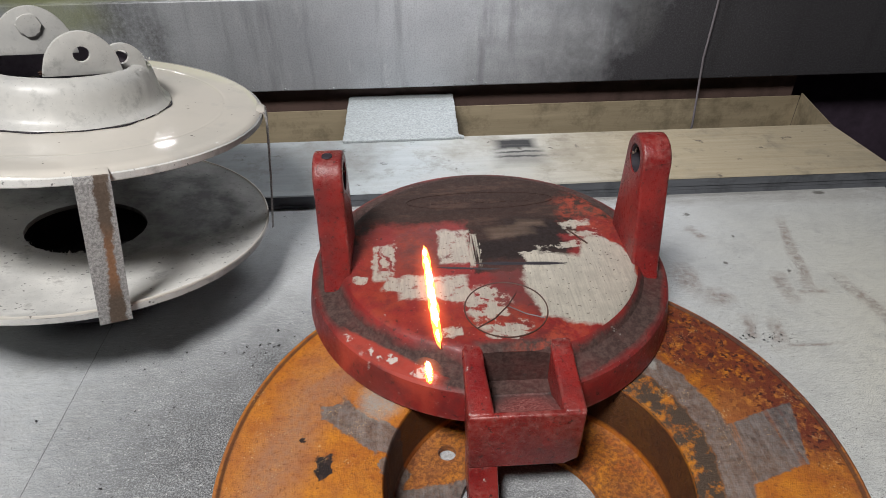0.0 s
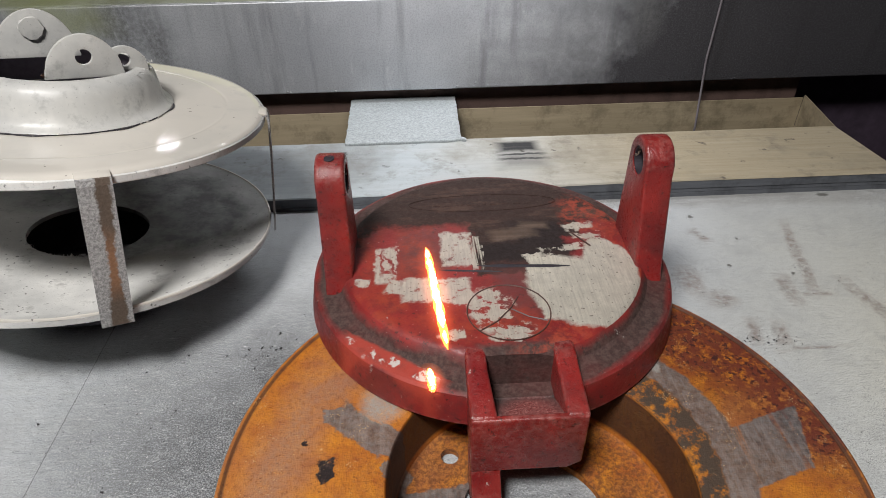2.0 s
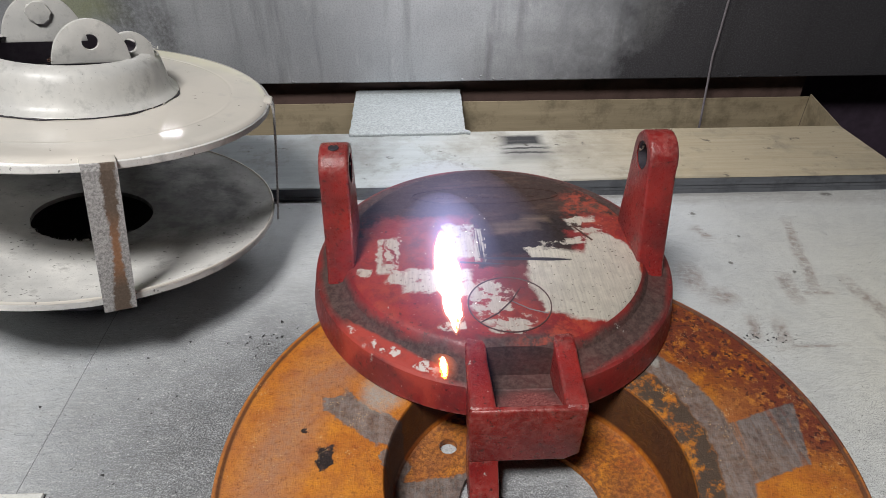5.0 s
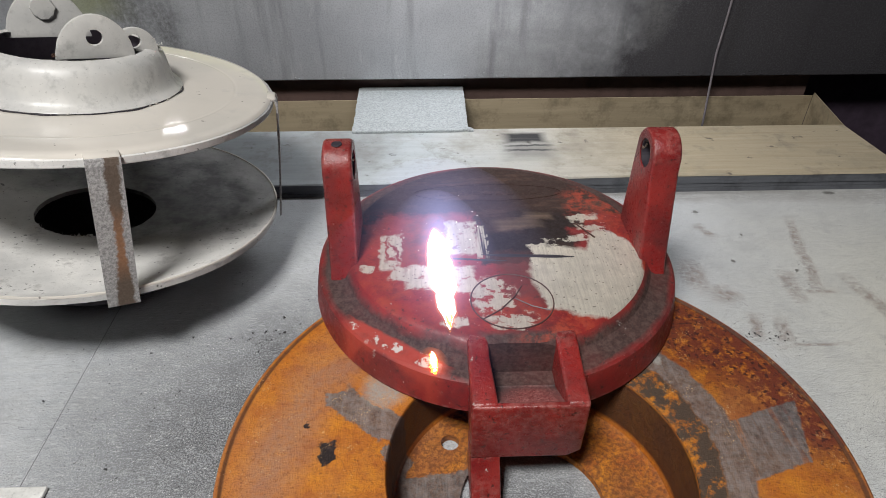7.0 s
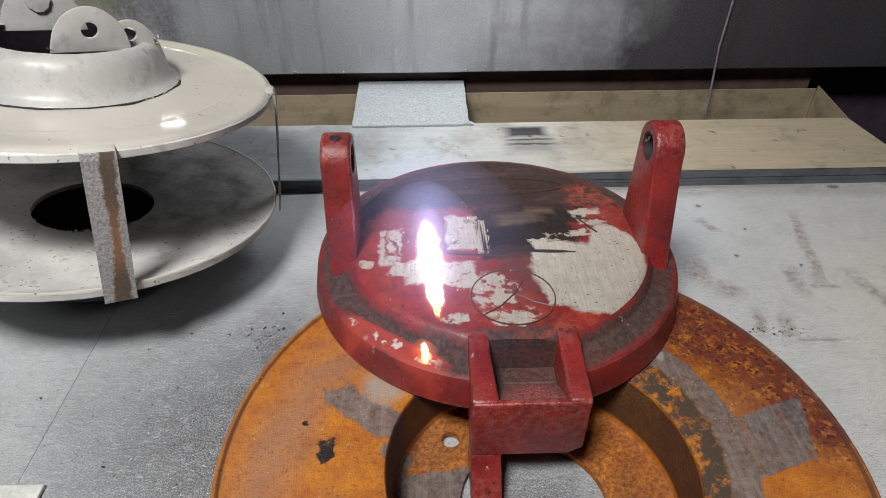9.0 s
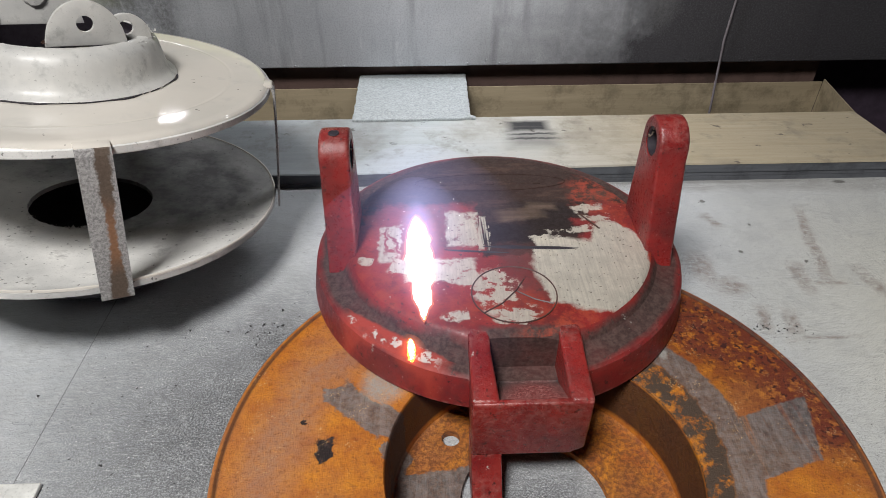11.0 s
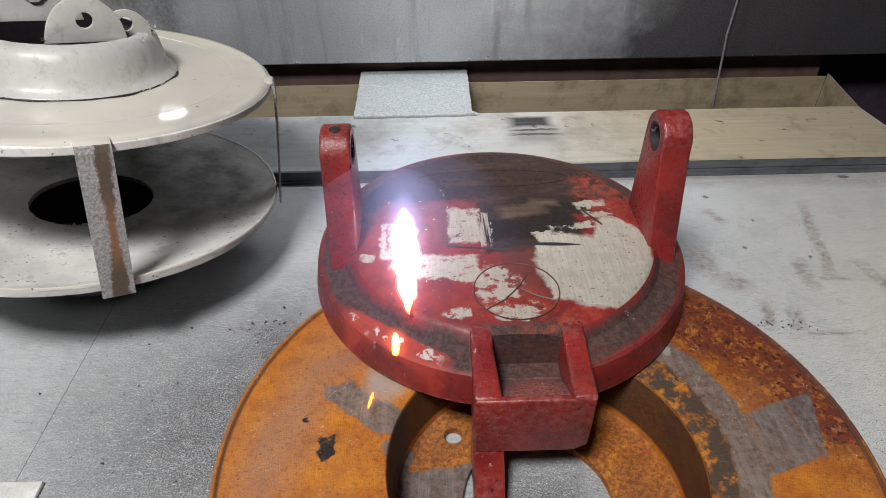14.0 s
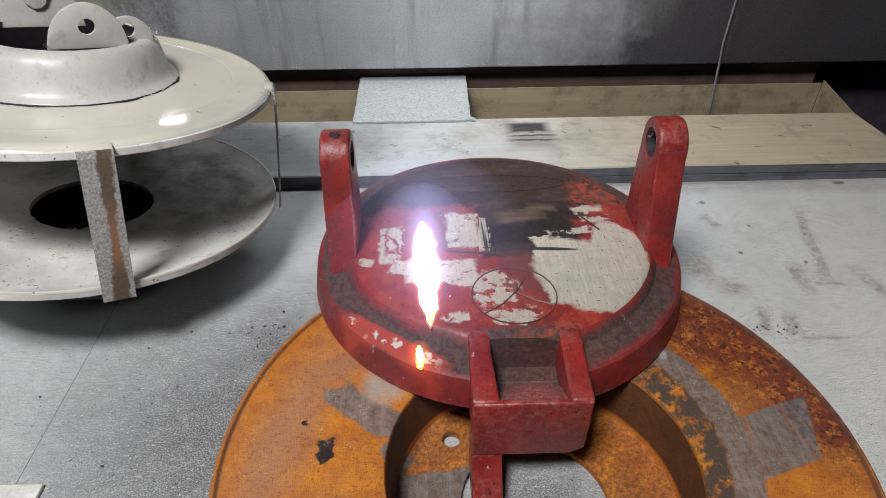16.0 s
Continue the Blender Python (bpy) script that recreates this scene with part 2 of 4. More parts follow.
def mat_strap():
    n = Nodes("rust_streaked_strap")
    grain, rust = n.noise(600, 4, 0.75), n.noise(60, 5, 0.6, stretch=(1.2, 1.2, 0.5))
    c = n.mix(n.ramp(grain, 0.38, 0.68), (0.20, 0.195, 0.195), (0.52, 0.51, 0.50))
    y = n.add("ShaderNodeSeparateXYZ")
    n.put(y.inputs[0], n.co)
    # a rust streak, wide and brown at both ends, narrow and orange between
    z = n.math("ADD", y.outputs[2], n.math("MULTIPLY", rust, 0.02))
    off = n.math("ABSOLUTE", n.math("SUBTRACT", y.outputs[1], n.ramp(z, 0.0, 0.10, 0.0015, 0.0042)))
    off = n.math("ADD", off, n.math("MULTIPLY", n.math("SUBTRACT", n.noise(160, 6, 0.7), 0.5), 0.008))
    half = n.math("ADD", n.ramp(z, 0.015, 0.045, 0.0050, 0.0022), n.ramp(z, 0.06, 0.095, 0.0, 0.0020))
    streak = n.ramp(n.math("SUBTRACT", off, half), -0.0006, 0.0010, 0.95, 0)
    brown = n.mix(grain, (0.045, 0.032, 0.024), (0.15, 0.10, 0.065))
    orange = n.mix(grain, (0.15, 0.07, 0.035), (0.34, 0.16, 0.07))
    ends = n.math("MAXIMUM", n.ramp(z, 0.022, 0.040, 1, 0), n.ramp(z, 0.060, 0.080))
    c = n.mix(streak, c, n.mix(ends, orange, brown))
    return n.done(c, 0.7, 0, grain, 0.5, 0.0008)


def red_layers(n):
    """Chipped red paint with grey dust, shared by the casting's materials."""
    big, fine, chips = n.noise(22, 5), n.noise(260, 4, 0.65), n.noise(75, 5, 0.7)
    grit = n.noise(900, 3, 0.7)
    c = n.mix(n.ramp(big, 0.35, 0.65), (0.18, 0.012, 0.014), (0.315, 0.029, 0.025))
    c = n.mix(n.ramp(n.noise(38, 6, 0.7), 0.52, 0.66, 0, 0.7), c, (0.135, 0.025, 0.026))
    c = n.mix(n.ramp(fine, 0.60, 0.72, 0, 0.35), c, (0.44, 0.11, 0.085))
    c = n.mix(n.ramp(grit, 0.58, 0.72, 0, 0.6), c, (0.09, 0.022, 0.022))
    c = n.mix(n.ramp(n.noise(500, 2, 0.6), 0.72, 0.75, 0, 0.9), c, (0.62, 0.42, 0.38))
    c = n.mix(n.ramp(chips, 0.68, 0.72, 0, 0.8), c, (0.10, 0.025, 0.022))
    c = n.mix(n.ramp(n.noise(130, 3, 0.6), 0.70, 0.74, 0, 0.8), c, (0.55, 0.50, 0.46))
    c = n.mix(n.ramp(n.noise(17, 6, 0.7), 0.50, 0.62, 0, 0.5), c, (0.085, 0.022, 0.020))
    c = n.mix(n.ramp(n.noise(240, 4, 0.7), 0.61, 0.65, 0, 0.8), c, (0.035, 0.014, 0.013))
    worn = n.add("ShaderNodeNewGeometry").outputs["Pointiness"]
    worn = n.math("MULTIPLY", n.ramp(worn, 0.53, 0.60), n.ramp(n.noise(210, 5, 0.7), 0.45, 0.60, 0, 0.85))
    c = n.mix(worn, c, (0.50, 0.24, 0.21))
    return c, big, n.math("ADD", fine, n.math("MULTIPLY", grit, 0.6))


def mat_red():
    n = Nodes("chipped_red_paint")
    c, big, fine = red_layers(n)
    return n.done(c, n.ramp(fine, 0.6, 1.0, 0.22, 0.44), 0, n.math("ADD", big, fine), 0.5, 0.0008)


def mat_ramp():
    n = Nodes("dusty_shaded_sandy_red")
    y = n.add("ShaderNodeSeparateXYZ")
    n.put(y.inputs[0], n.co)
    grit, big = n.noise(700, 3, 0.7), n.noise(60, 5, 0.65)
    c = n.mix(n.ramp(grit, 0.40, 0.62), (0.22, 0.035, 0.035), (0.50, 0.20, 0.18))
    edge = n.math("ADD", n.region(n.warped(50, 0.014), [(0.008, -0.140, 0.018, 0.024, 0, True)], 0.35), 0.0)
    # upper end in grey brown: dust and the pocket's shade painted on
    c = n.mix(edge, n.mix(n.ramp(big, 0.35, 0.65), (0.055, 0.045, 0.043), (0.13, 0.10, 0.095)), c)
    return n.done(c, n.ramp(grit, 0.3, 0.7, 0.30, 0.65), 0, grit, 0.7, 0.0010)


def mat_worn_white():
    n = Nodes("worn_white_paint")
    big, mid, fine = n.noise(16, 6, 0.65), n.noise(90, 6, 0.7), n.noise(520, 3, 0.65)
    c = n.mix(n.ramp(big, 0.38, 0.66), (0.60, 0.59, 0.56), (0.44, 0.44, 0.43))
    c = n.mix(n.ramp(mid, 0.54, 0.70, 0, 0.55), c, (0.28, 0.28, 0.27))
    c = n.mix(n.ramp(fine, 0.66, 0.71, 0, 0.7), c, (0.20, 0.195, 0.19))
    return n.done(c, n.ramp(mid, 0.3, 0.7, 0.28, 0.5), 0, n.math("ADD", mid, n.math("MULTIPLY", fine, 0.4)), 0.18, 0.0008)


def mat_casting():
    """Red paint with grey dust on the ledge, bare metal and scorched brown areas on the plateau."""
    n = Nodes("stripped_red_paint")
    c, big, fine = red_layers(n)
    r = n.radius(n.co)
    z = n.add("ShaderNodeSeparateXYZ")
    n.put(z.inputs[0], n.co)
    # grey dust that lies on the ledge
    rw = n.math("ADD", r, n.math("MULTIPLY", n.math("SUBTRACT", n.noise(30), 0.5), 0.012))
    dust_and_shade = n.math("MULTIPLY", n.ramp(rw, 0.1040, 0.1080), n.ramp(rw, 0.1215, 0.1260, 1, 0))
    # shade of the pocket between the ribs, painted in the ledge's grey
    pocket_shade = n.region(n.warped(60, 0.006), [(0.006, -0.112, 0.024, 0.016, 0)], 0.15)
    dust_and_shade = n.math("MAXIMUM", dust_and_shade, pocket_shade)
    c = n.mix(n.math("MULTIPLY", dust_and_shade, n.ramp(n.noise(40), 0.25, 0.55, 0.80, 0.96)), c, n.mix(n.ramp(n.noise(300, 4, 0.7), 0.4, 0.65), (0.040, 0.023, 0.020), (0.095, 0.060, 0.052)))
    top = n.math("GREATER_THAN", z.outputs[2], 0.0805)
    w, w2 = n.warped(60, 0.024), n.warped(110, 0.012, 6)
    # scorched brown back half
    lines = n.noise(40, 6, 0.7, stretch=(0.12, 3, 1))
    brown = n.mix(lines, (0.018, 0.0085, 0.007), (0.060, 0.031, 0.024))
    scorched = n.region(w, [(0.0, 0.085, 0.13, 0.054, 0), (0.022, 0.012, 0.034, 0.034, 0), (0.05, 0.03, 0.018, 0.018, 0), (0.012, -0.018, 0.024, 0.012, -4), (-0.103, 0.03, 0.014, 0.03, 0, True), (-0.0985, 0.045, 0.02, 0.03, 0, True)], 0.08)
    burnt = n.math("MULTIPLY", scorched, n.ramp(r, 0.1085, 0.1100, 1, 0))
    brown = n.mix(n.ramp(n.noise(34, 7, 0.75, stretch=(0.5, 1.6, 1)), 0.52, 0.64, 0, 0.7), brown, (0.10, 0.055, 0.042))
    brown = n.mix(n.ramp(n.noise(700, 3, 0.7), 0.52, 0.70, 0, 0.5), brown, (0.095, 0.052, 0.042))
    coal = n.region(w, [(0.040, 0.010, 0.022, 0.022, 0), (0.018, -0.004, 0.030, 0.012, 0)], 0.3)
    brown = n.mix(n.math("MULTIPLY", coal, 0.8), brown, (0.012, 0.007, 0.008))
    tan = n.region(n.warped(60, 0.012), [(0.018, 0.018, 0.016, 0.007, 8), (0.034, 0.027, 0.010, 0.005, 0)], 0.3)
    brown = n.mix(n.math("MULTIPLY", tan, n.ramp(lines, 0.35, 0.6, 0.3, 0.8)), brown, (0.17, 0.115, 0.085))
    c = n.mix(burnt, c, brown)
    seared = n.region(w, [(0.012, -0.046, 0.014, 0.026, 4), (-0.050, 0.004, 0.016, 0.022, 0)], 0.25)
    c = n.mix(n.math("MULTIPLY", n.math("MULTIPLY", seared, top), n.ramp(n.noise(90, 6, 0.7), 0.30, 0.6, 0.35, 0.8)), c, (0.13, 0.042, 0.038))
    edge = n.region(w, [(0.084, 0.04, 0.026, 0.03, 30, True), (0.104, -0.02, 0.016, 0.05, 10, True), (0.055, -0.083, 0.05, 0.018, 20, True)], 0.25)
    c = n.mix(n.math("MULTIPLY", n.math("MULTIPLY", edge, top), n.ramp(n.noise(110, 7, 0.75), 0.44, 0.58, 0, 0.85)), c, (0.38, 0.06, 0.032))
    # raw orange edge round the stripped places
    flame = n.region(w, [(-0.066, -0.052, 0.032, 0.030, 0, True), (-0.086, -0.008, 0.008, 0.036, 0), (-0.055, 0.000, 0.012, 0.026, 0), (-0.02, -0.078, 0.03, 0.014, 0, True), (0.010, -0.074, 0.010, 0.009, 0, True)], 0.4)
    c = n.mix(n.math("MULTIPLY", n.math("MULTIPLY", flame, top), n.ramp(n.noise(80, 7, 0.75), 0.42, 0.60, 0.05, 0.75)), c, (0.36, 0.052, 0.024))
    # bare metal
    metal = n.mix(n.ramp(n.noise(120, 5, 0.7), 0.35, 0.7), (0.58, 0.54, 0.465), (0.72, 0.67, 0.575))
    brush = n.noise(120, 4, 0.65, stretch=(6, 0.35, 1))
    metal = n.mix(n.ramp(brush, 0.42, 0.66, 0, 0.5), metal, (0.40, 0.36, 0.31))
    metal = n.mix(n.ramp(n.noise(420, 2), 0.66, 0.71, 0, 0.85), metal, (0.11, 0.08, 0.06))
    bare = n.region(w2, [(0.0585, -0.043, 0.039, 0.041, 0, True), (0.044, -0.048, 0.021, 0.027, 4), (0.078, -0.022, 0.019, 0.030, 8, True), (0.0345, -0.0135, 0.012, 0.006, 8)], 0.05)
    over = n.region(w2, [(0.058, 0.002, 0.010, 0.016, -20), (0.047, -0.004, 0.012, 0.007, 0)], 0.15)
    bare = n.math("SUBTRACT", bare, over, True)
    left = n.region(w2, [(-0.0740, -0.0145, 0.0080, 0.0200, 0), (-0.0610, -0.0410, 0.0130, 0.0075, -14), (-0.0410, -0.0440, 0.0220, 0.0120, -3), (-0.0250, 0.0010, 0.0110, 0.0200, 0), (-0.0240, -0.0520, 0.0090, 0.0090, 0, True), (-0.0895, -0.0330, 0.0050, 0.0042, 0, True)], 0.08)
    hatch = n.math("MULTIPLY", n.region(w2, [(-0.0110, -0.004, 0.0045, 0.020, 2)], 0.05), n.ramp(n.noise(60, 3, 0.6, stretch=(9, 0.3, 1)), 0.44, 0.54))
    marks = n.region(n.warped(90, 0.016), [(-0.0775, -0.010, 0.0010, 0.014, 0), (-0.0705, -0.016, 0.0012, 0.014, 20), (-0.074, -0.022, 0.004, 0.0016, 0), (-0.0655, -0.010, 0.0010, 0.022, 0)], 0.4)
    small = n.region(w2, [(-0.0320, -0.0865, 0.0085, 0.0042, 0, True), (0.0020, -0.0910, 0.0130, 0.0040, 0, True), (-0.0070, -0.0650, 0.0150, 0.0210, 0, True), (0.006, -0.083, 0.013, 0.006, 0, True), (0.068, 0.024, 0.011, 0.005, 10), (0.074, 0.010, 0.012, 0.004, -10), (0.052, -0.003, 0.018, 0.004, 14)], 0.12)
    left = n.math("MULTIPLY", n.math("SUBTRACT", left, marks, True), n.ramp(n.noise(120, 5, 0.65), 0.35, 0.43, 0.15, 0.86))
    left = n.math("MAXIMUM", left, n.math("MULTIPLY", hatch, 0.8))
    small = n.math("MULTIPLY", small, n.ramp(n.noise(95, 6, 0.7), 0.45, 0.50, 0, 0.88))
    bare = n.math("MULTIPLY", n.math("MAXIMUM", bare, n.math("MAXIMUM", left, small)), top)
    c = n.mix(bare, c, metal)
    scrape = n.region(n.warped(60, 0.006), [(-0.072, -0.0955, 0.036, 0.0065, -36)], 0.15)
    c = n.mix(n.math("MULTIPLY", scrape, n.ramp(n.noise(90, 6, 0.7), 0.30, 0.5, 0.4, 0.95)), c, (0.40, 0.050, 0.032))
    # scraped spots along the ledge's outer edge
    rim = n.region(n.warped(120, 0.008, 4), [(-0.065, -0.0985, 0.024, 0.0035, -33), (-0.094, -0.077, 0.006, 0.002, -40), (0.072, -0.086, 0.004, 0.0035, 0, True)], 0.2)
    c = n.mix(n.math("MULTIPLY", rim, n.ramp(n.noise(120, 5, 0.65), 0.55, 0.59, 0, 0.9)), c, (0.60, 0.57, 0.53))
    rough = n.math("ADD", n.ramp(fine, 0.6, 1.0, 0.36, 0.6), n.math("MULTIPLY", n.math("MAXIMUM", burnt, dust_and_shade), 0.34))
    return n.done(c, rough, n.math("MULTIPLY", bare, 0.35), n.math("ADD", n.math("MULTIPLY", bare, -0.6), n.math("ADD", n.math("MULTIPLY", lines, 0.4), fine)), 0.35, 0.0006)


def mat_rust():
    n = Nodes("orange_rust")
    big, mid, fine, grit = n.noise(14, 5), n.noise(70, 7, 0.75), n.noise(420, 5, 0.75), n.noise(1200, 3, 0.7)
    z = n.add("ShaderNodeSeparateXYZ")
    n.put(z.inputs[0], n.co)
    upper = n.math("GREATER_THAN", z.outputs[2], 0.0455)
    c = n.mix(n.ramp(mid, 0.35, 0.65), (0.38, 0.095, 0.010), (0.64, 0.235, 0.014))
    c = n.mix(n.ramp(big, 0.45, 0.65, 0, 0.6), c, (0.40, 0.15, 0.05))
    pink = n.region(n.warped(20, 0.03), [(-0.140, 0.015, 0.016, 0.065, -14, True), (-0.120, 0.06, 0.03, 0.012, 40, True)], 0.6)
    c = n.mix(n.math("MULTIPLY", pink, n.ramp(n.noise(260, 5, 0.7), 0.3, 0.6, 0.3, 0.75)), c, (0.36, 0.20, 0.13))
    c = n.mix(n.ramp(n.noise(28, 7, 0.75), 0.52, 0.66, 0, 0.45), c, (0.28, 0.095, 0.03))
    c = n.mix(n.ramp(fine, 0.54, 0.68, 0, 0.75), c, (0.19, 0.050, 0.014))
    c = n.mix(n.ramp(grit, 0.56, 0.70, 0, 0.7), c, (0.10, 0.032, 0.014))
    w, w2, w3 = n.warped(14, 0.05), n.warped(110, 0.010, 6), n.warped(24, 0.03)
    floor = n.ramp(z.outputs[2], 0.0068, 0.0080, 1, 0)
    c = n.mix(n.math("MULTIPLY", floor, n.ramp(n.noise(330, 6, 0.75), 0.42, 0.58, 0, 0.8)), c, (0.13, 0.040, 0.010))
    # dark red corrosion
    red = n.region(w, [(0.125, 0.085, 0.10, 0.035, -40, True), (0.165, 0.035, 0.03, 0.06, 15, True), (0.09, 0.10, 0.06, 0.03, 0, True)], 0.5)
    c = n.mix(n.math("MULTIPLY", red, n.ramp(n.noise(160, 6, 0.75), 0.36, 0.50, 0, 0.92)), c, (0.125, 0.020, 0.012))
    spots = n.math("MULTIPLY", red, n.ramp(n.noise(330, 3, 0.6), 0.56, 0.62))
    c = n.mix(spots, c, (0.055, 0.012, 0.010))
    # stripped grey metal
    grey = n.mix(n.ramp(n.noise(220, 6, 0.75), 0.38, 0.65), (0.070, 0.065, 0.064), (0.20, 0.19, 0.185))
    grey = n.mix(n.ramp(n.noise(40, 5, 0.65, stretch=(7, 0.5, 1)), 0.50, 0.62, 0, 0.45), grey, (0.26, 0.25, 0.245))
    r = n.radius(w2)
    ring = n.math("MULTIPLY", n.ramp(r, 0.099, 0.101), n.ramp(r, 0.116, 0.118, 1, 0))
    ring = n.math("MULTIPLY", ring, n.region(w2, [(0.12, 0.0, 0.075, 0.09, -12)], 0.02))
    w4 = n.warped(200, 0.004, 4)
    box = n.math("MULTIPLY", n.region(w4, [(0.1326, 0.0025, 0.06, 0.0185, 18)], 0.03), n.region(w4, [(0.1326, 0.0025, 0.0205, 0.06, -14)], 0.03))
    lines = n.ramp(n.noise(30, 5, 0.65, stretch=(7, 0.4, 1)), 0.26, 0.44)
    box = n.math("MULTIPLY", box, lines)
    tape = n.region(n.warped(70, 0.018, 6), [(-0.112, 0.0405, 0.010, 0.0045, -6), (-0.099, 0.029, 0.020, 0.0085, -42), (-0.083, 0.020, 0.010, 0.010, -30), (-0.083, 0.001, 0.003, 0.005, -10)], 0.08)
    inset = n.math("MULTIPLY", n.region(w2, [(-0.045, 0.003, 0.035, 0.012, 6)], 0.05), n.math("SUBTRACT", 1.0, upper))
    g = n.math("MAXIMUM", n.math("MAXIMUM", n.math("MULTIPLY", n.math("MAXIMUM", ring, box), upper), tape), inset)
    c = n.mix(n.math("MULTIPLY", g, n.ramp(fine, 0.3, 0.7, 0.95, 0.75)), c, grey)
    pale = n.region(n.warped(120, 0.012), [(-0.087, 0.046, 0.012, 0.013, 12, True), (0.088, 0.066, 0.003, 0.004, 0, True)], 0.35)
    c = n.mix(n.math("MULTIPLY", pale, n.ramp(fine, 0.3, 0.6, 0.4, 0.9)), c, (0.36, 0.35, 0.32))
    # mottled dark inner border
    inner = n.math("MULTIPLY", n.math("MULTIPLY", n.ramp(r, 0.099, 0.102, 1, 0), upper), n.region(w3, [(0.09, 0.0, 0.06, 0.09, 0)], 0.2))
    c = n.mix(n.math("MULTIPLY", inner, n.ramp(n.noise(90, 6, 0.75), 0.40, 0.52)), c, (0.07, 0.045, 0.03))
    # dark brown upright wall, deepened for the shade in the dish, and rim groove
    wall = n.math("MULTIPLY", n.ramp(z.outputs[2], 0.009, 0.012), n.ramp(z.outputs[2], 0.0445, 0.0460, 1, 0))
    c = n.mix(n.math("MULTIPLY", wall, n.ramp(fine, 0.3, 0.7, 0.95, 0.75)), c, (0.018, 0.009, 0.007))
    r0 = n.radius(n.co)
    groove = n.math("MULTIPLY", n.ramp(r0, 0.1700, 0.1710), n.ramp(r0, 0.1722, 0.1730, 1, 0))
    c = n.mix(n.math("MULTIPLY", groove, 0.75), c, (0.06, 0.025, 0.012))
    blot = n.region(n.warped(170, 0.016), [(-0.117, 0.002, 0.0055, 0.0075, 0, True), (-0.130, 0.021, 0.0022, 0.0032, 0, True)], 0.12)
    c = n.mix(blot, c, n.mix(n.ramp(n.noise(500, 4), 0.5, 0.7), (0.012, 0.006, 0.006), (0.07, 0.04, 0.035)))
    pits = n.math("MULTIPLY", upper, n.math("MULTIPLY", n.ramp(n.noise(60, 3, 0.6), 0.55, 0.65), n.ramp(n.noise(900, 2, 0.6), 0.60, 0.66, 0, 0.8)))
    c = n.mix(pits, c, (0.66, 0.44, 0.22))
    return n.done(c, n.ramp(fine, 0.3, 0.7, 0.45, 0.72), 0, n.math("ADD", mid, n.math("ADD", fine, n.math("MULTIPLY", grit, 0.5))), 0.6, 0.0010)


def mat_plain(name, colour, rough=0.6, metal=0.0, scale=60):
    n = Nodes(name)
    a = n.noise(scale, 5, 0.6)
    c = n.mix(n.ramp(a, 0.3, 0.7), tuple(v * 0.7 for v in colour), tuple(min(1, v * 1.25) for v in colour))
    c = n.mix(n.ramp(n.noise(scale * 9, 3, 0.7), 0.55, 0.72, 0, 0.45), c, tuple(v * 0.35 for v in colour))
    return n.done(c, rough, metal, a, 0.3, 0.0008)


def mat_glow(name, colour, strength):
    m = bpy.data.materials.new(name)
    m.use_nodes = True
    b = m.node_tree.nodes["Principled BSDF"].inputs
    b["Base Color"].default_value = (0, 0, 0, 1)
    b["Emission Color"].default_value = (*colour, 1)
    b["Emission Strength"].default_value = strength
    return m


def mat_glare_shell(name, colour, strength, half=None):
    """Added glowing shell for glare, which lets everything behind it through and thins out towards its edge."""
    n = Nodes(name)
    t = n.tree
    out = t.nodes["Material Output"]
    t.nodes.remove(n.bsdf)
    add, clear, glow = t.nodes.new("ShaderNodeAddShader"), t.nodes.new("ShaderNodeBsdfTransparent"), t.nodes.new("ShaderNodeEmission")
    n.put(glow.inputs[0], colour)
    if half:
        d = n.shape(n.co, 0.0, 0.0, half[0], half[1], 0.0, True)
        d = n.math("SUBTRACT", 1.0, d, True)
        n.put(glow.inputs[1], n.math("MULTIPLY", n.math("POWER", d, 1.7), strength))
    else:
        n.put(glow.inputs[1], strength)
    t.links.new(clear.outputs[0], add.inputs[0])
    t.links.new(glow.outputs[0], add.inputs[1])
    t.links.new(add.outputs[0], out.inputs[0])
    return n.mat


TABLE, PLANK, STEEL, WHITE, DUSTY_SHADED = mat_table(), mat_plank(), mat_steel(), mat_white(), mat_dusty_shaded_white()
STRAP, RED, CASTING, RUST = mat_strap(), mat_red(), mat_casting(), mat_rust()
RAMP, WORN = mat_ramp(), mat_worn_white()
PLY_EDGE = mat_wood("dirty_plywood_edge", (0.045, 0.047, 0.055), (0.17, 0.18, 0.20))
BOARD = mat_plain("grey_chipboard", (0.37, 0.40, 0.41), 0.7, 0, 420)
PINE = mat_wood("pine_board", (0.19, 0.15, 0.09), (0.40, 0.33, 0.22))
SHADED_WOOD = mat_wood("dark_board", (0.085, 0.052, 0.044), (0.15, 0.095, 0.08))
BLACK = mat_plain("black_gap_sheet", (0.055, 0.038, 0.058), 0.7)
WALL = mat_plain("workshop_wall", (0.20, 0.19, 0.19), 0.8, 0, 4)
INSIDE = mat_plain("shaded_inside", (0.13, 0.115, 0.135), 0.7)
INK = mat_plain("black_residue_and_shade", (0.032, 0.027, 0.036), 0.6)
SCRIBE = mat_plain("brown_wire", (0.09, 0.045, 0.035), 0.5)
CARD = mat_plain("white_card", (0.75, 0.75, 0.72), 0.6)
WIRE = mat_plain("pale_cable", (0.15, 0.135, 0.145), 0.5)
YELLOW = mat_plain("yellow_green_paint", (0.35, 0.38, 0.10), 0.5)
SEAM = mat_plain("dusty_joint", (0.16, 0.155, 0.16), 0.8, 0, 200)
GRAIN = mat_plain("grey_brown_crust", (0.22, 0.17, 0.13), 0.6, 0, 400)
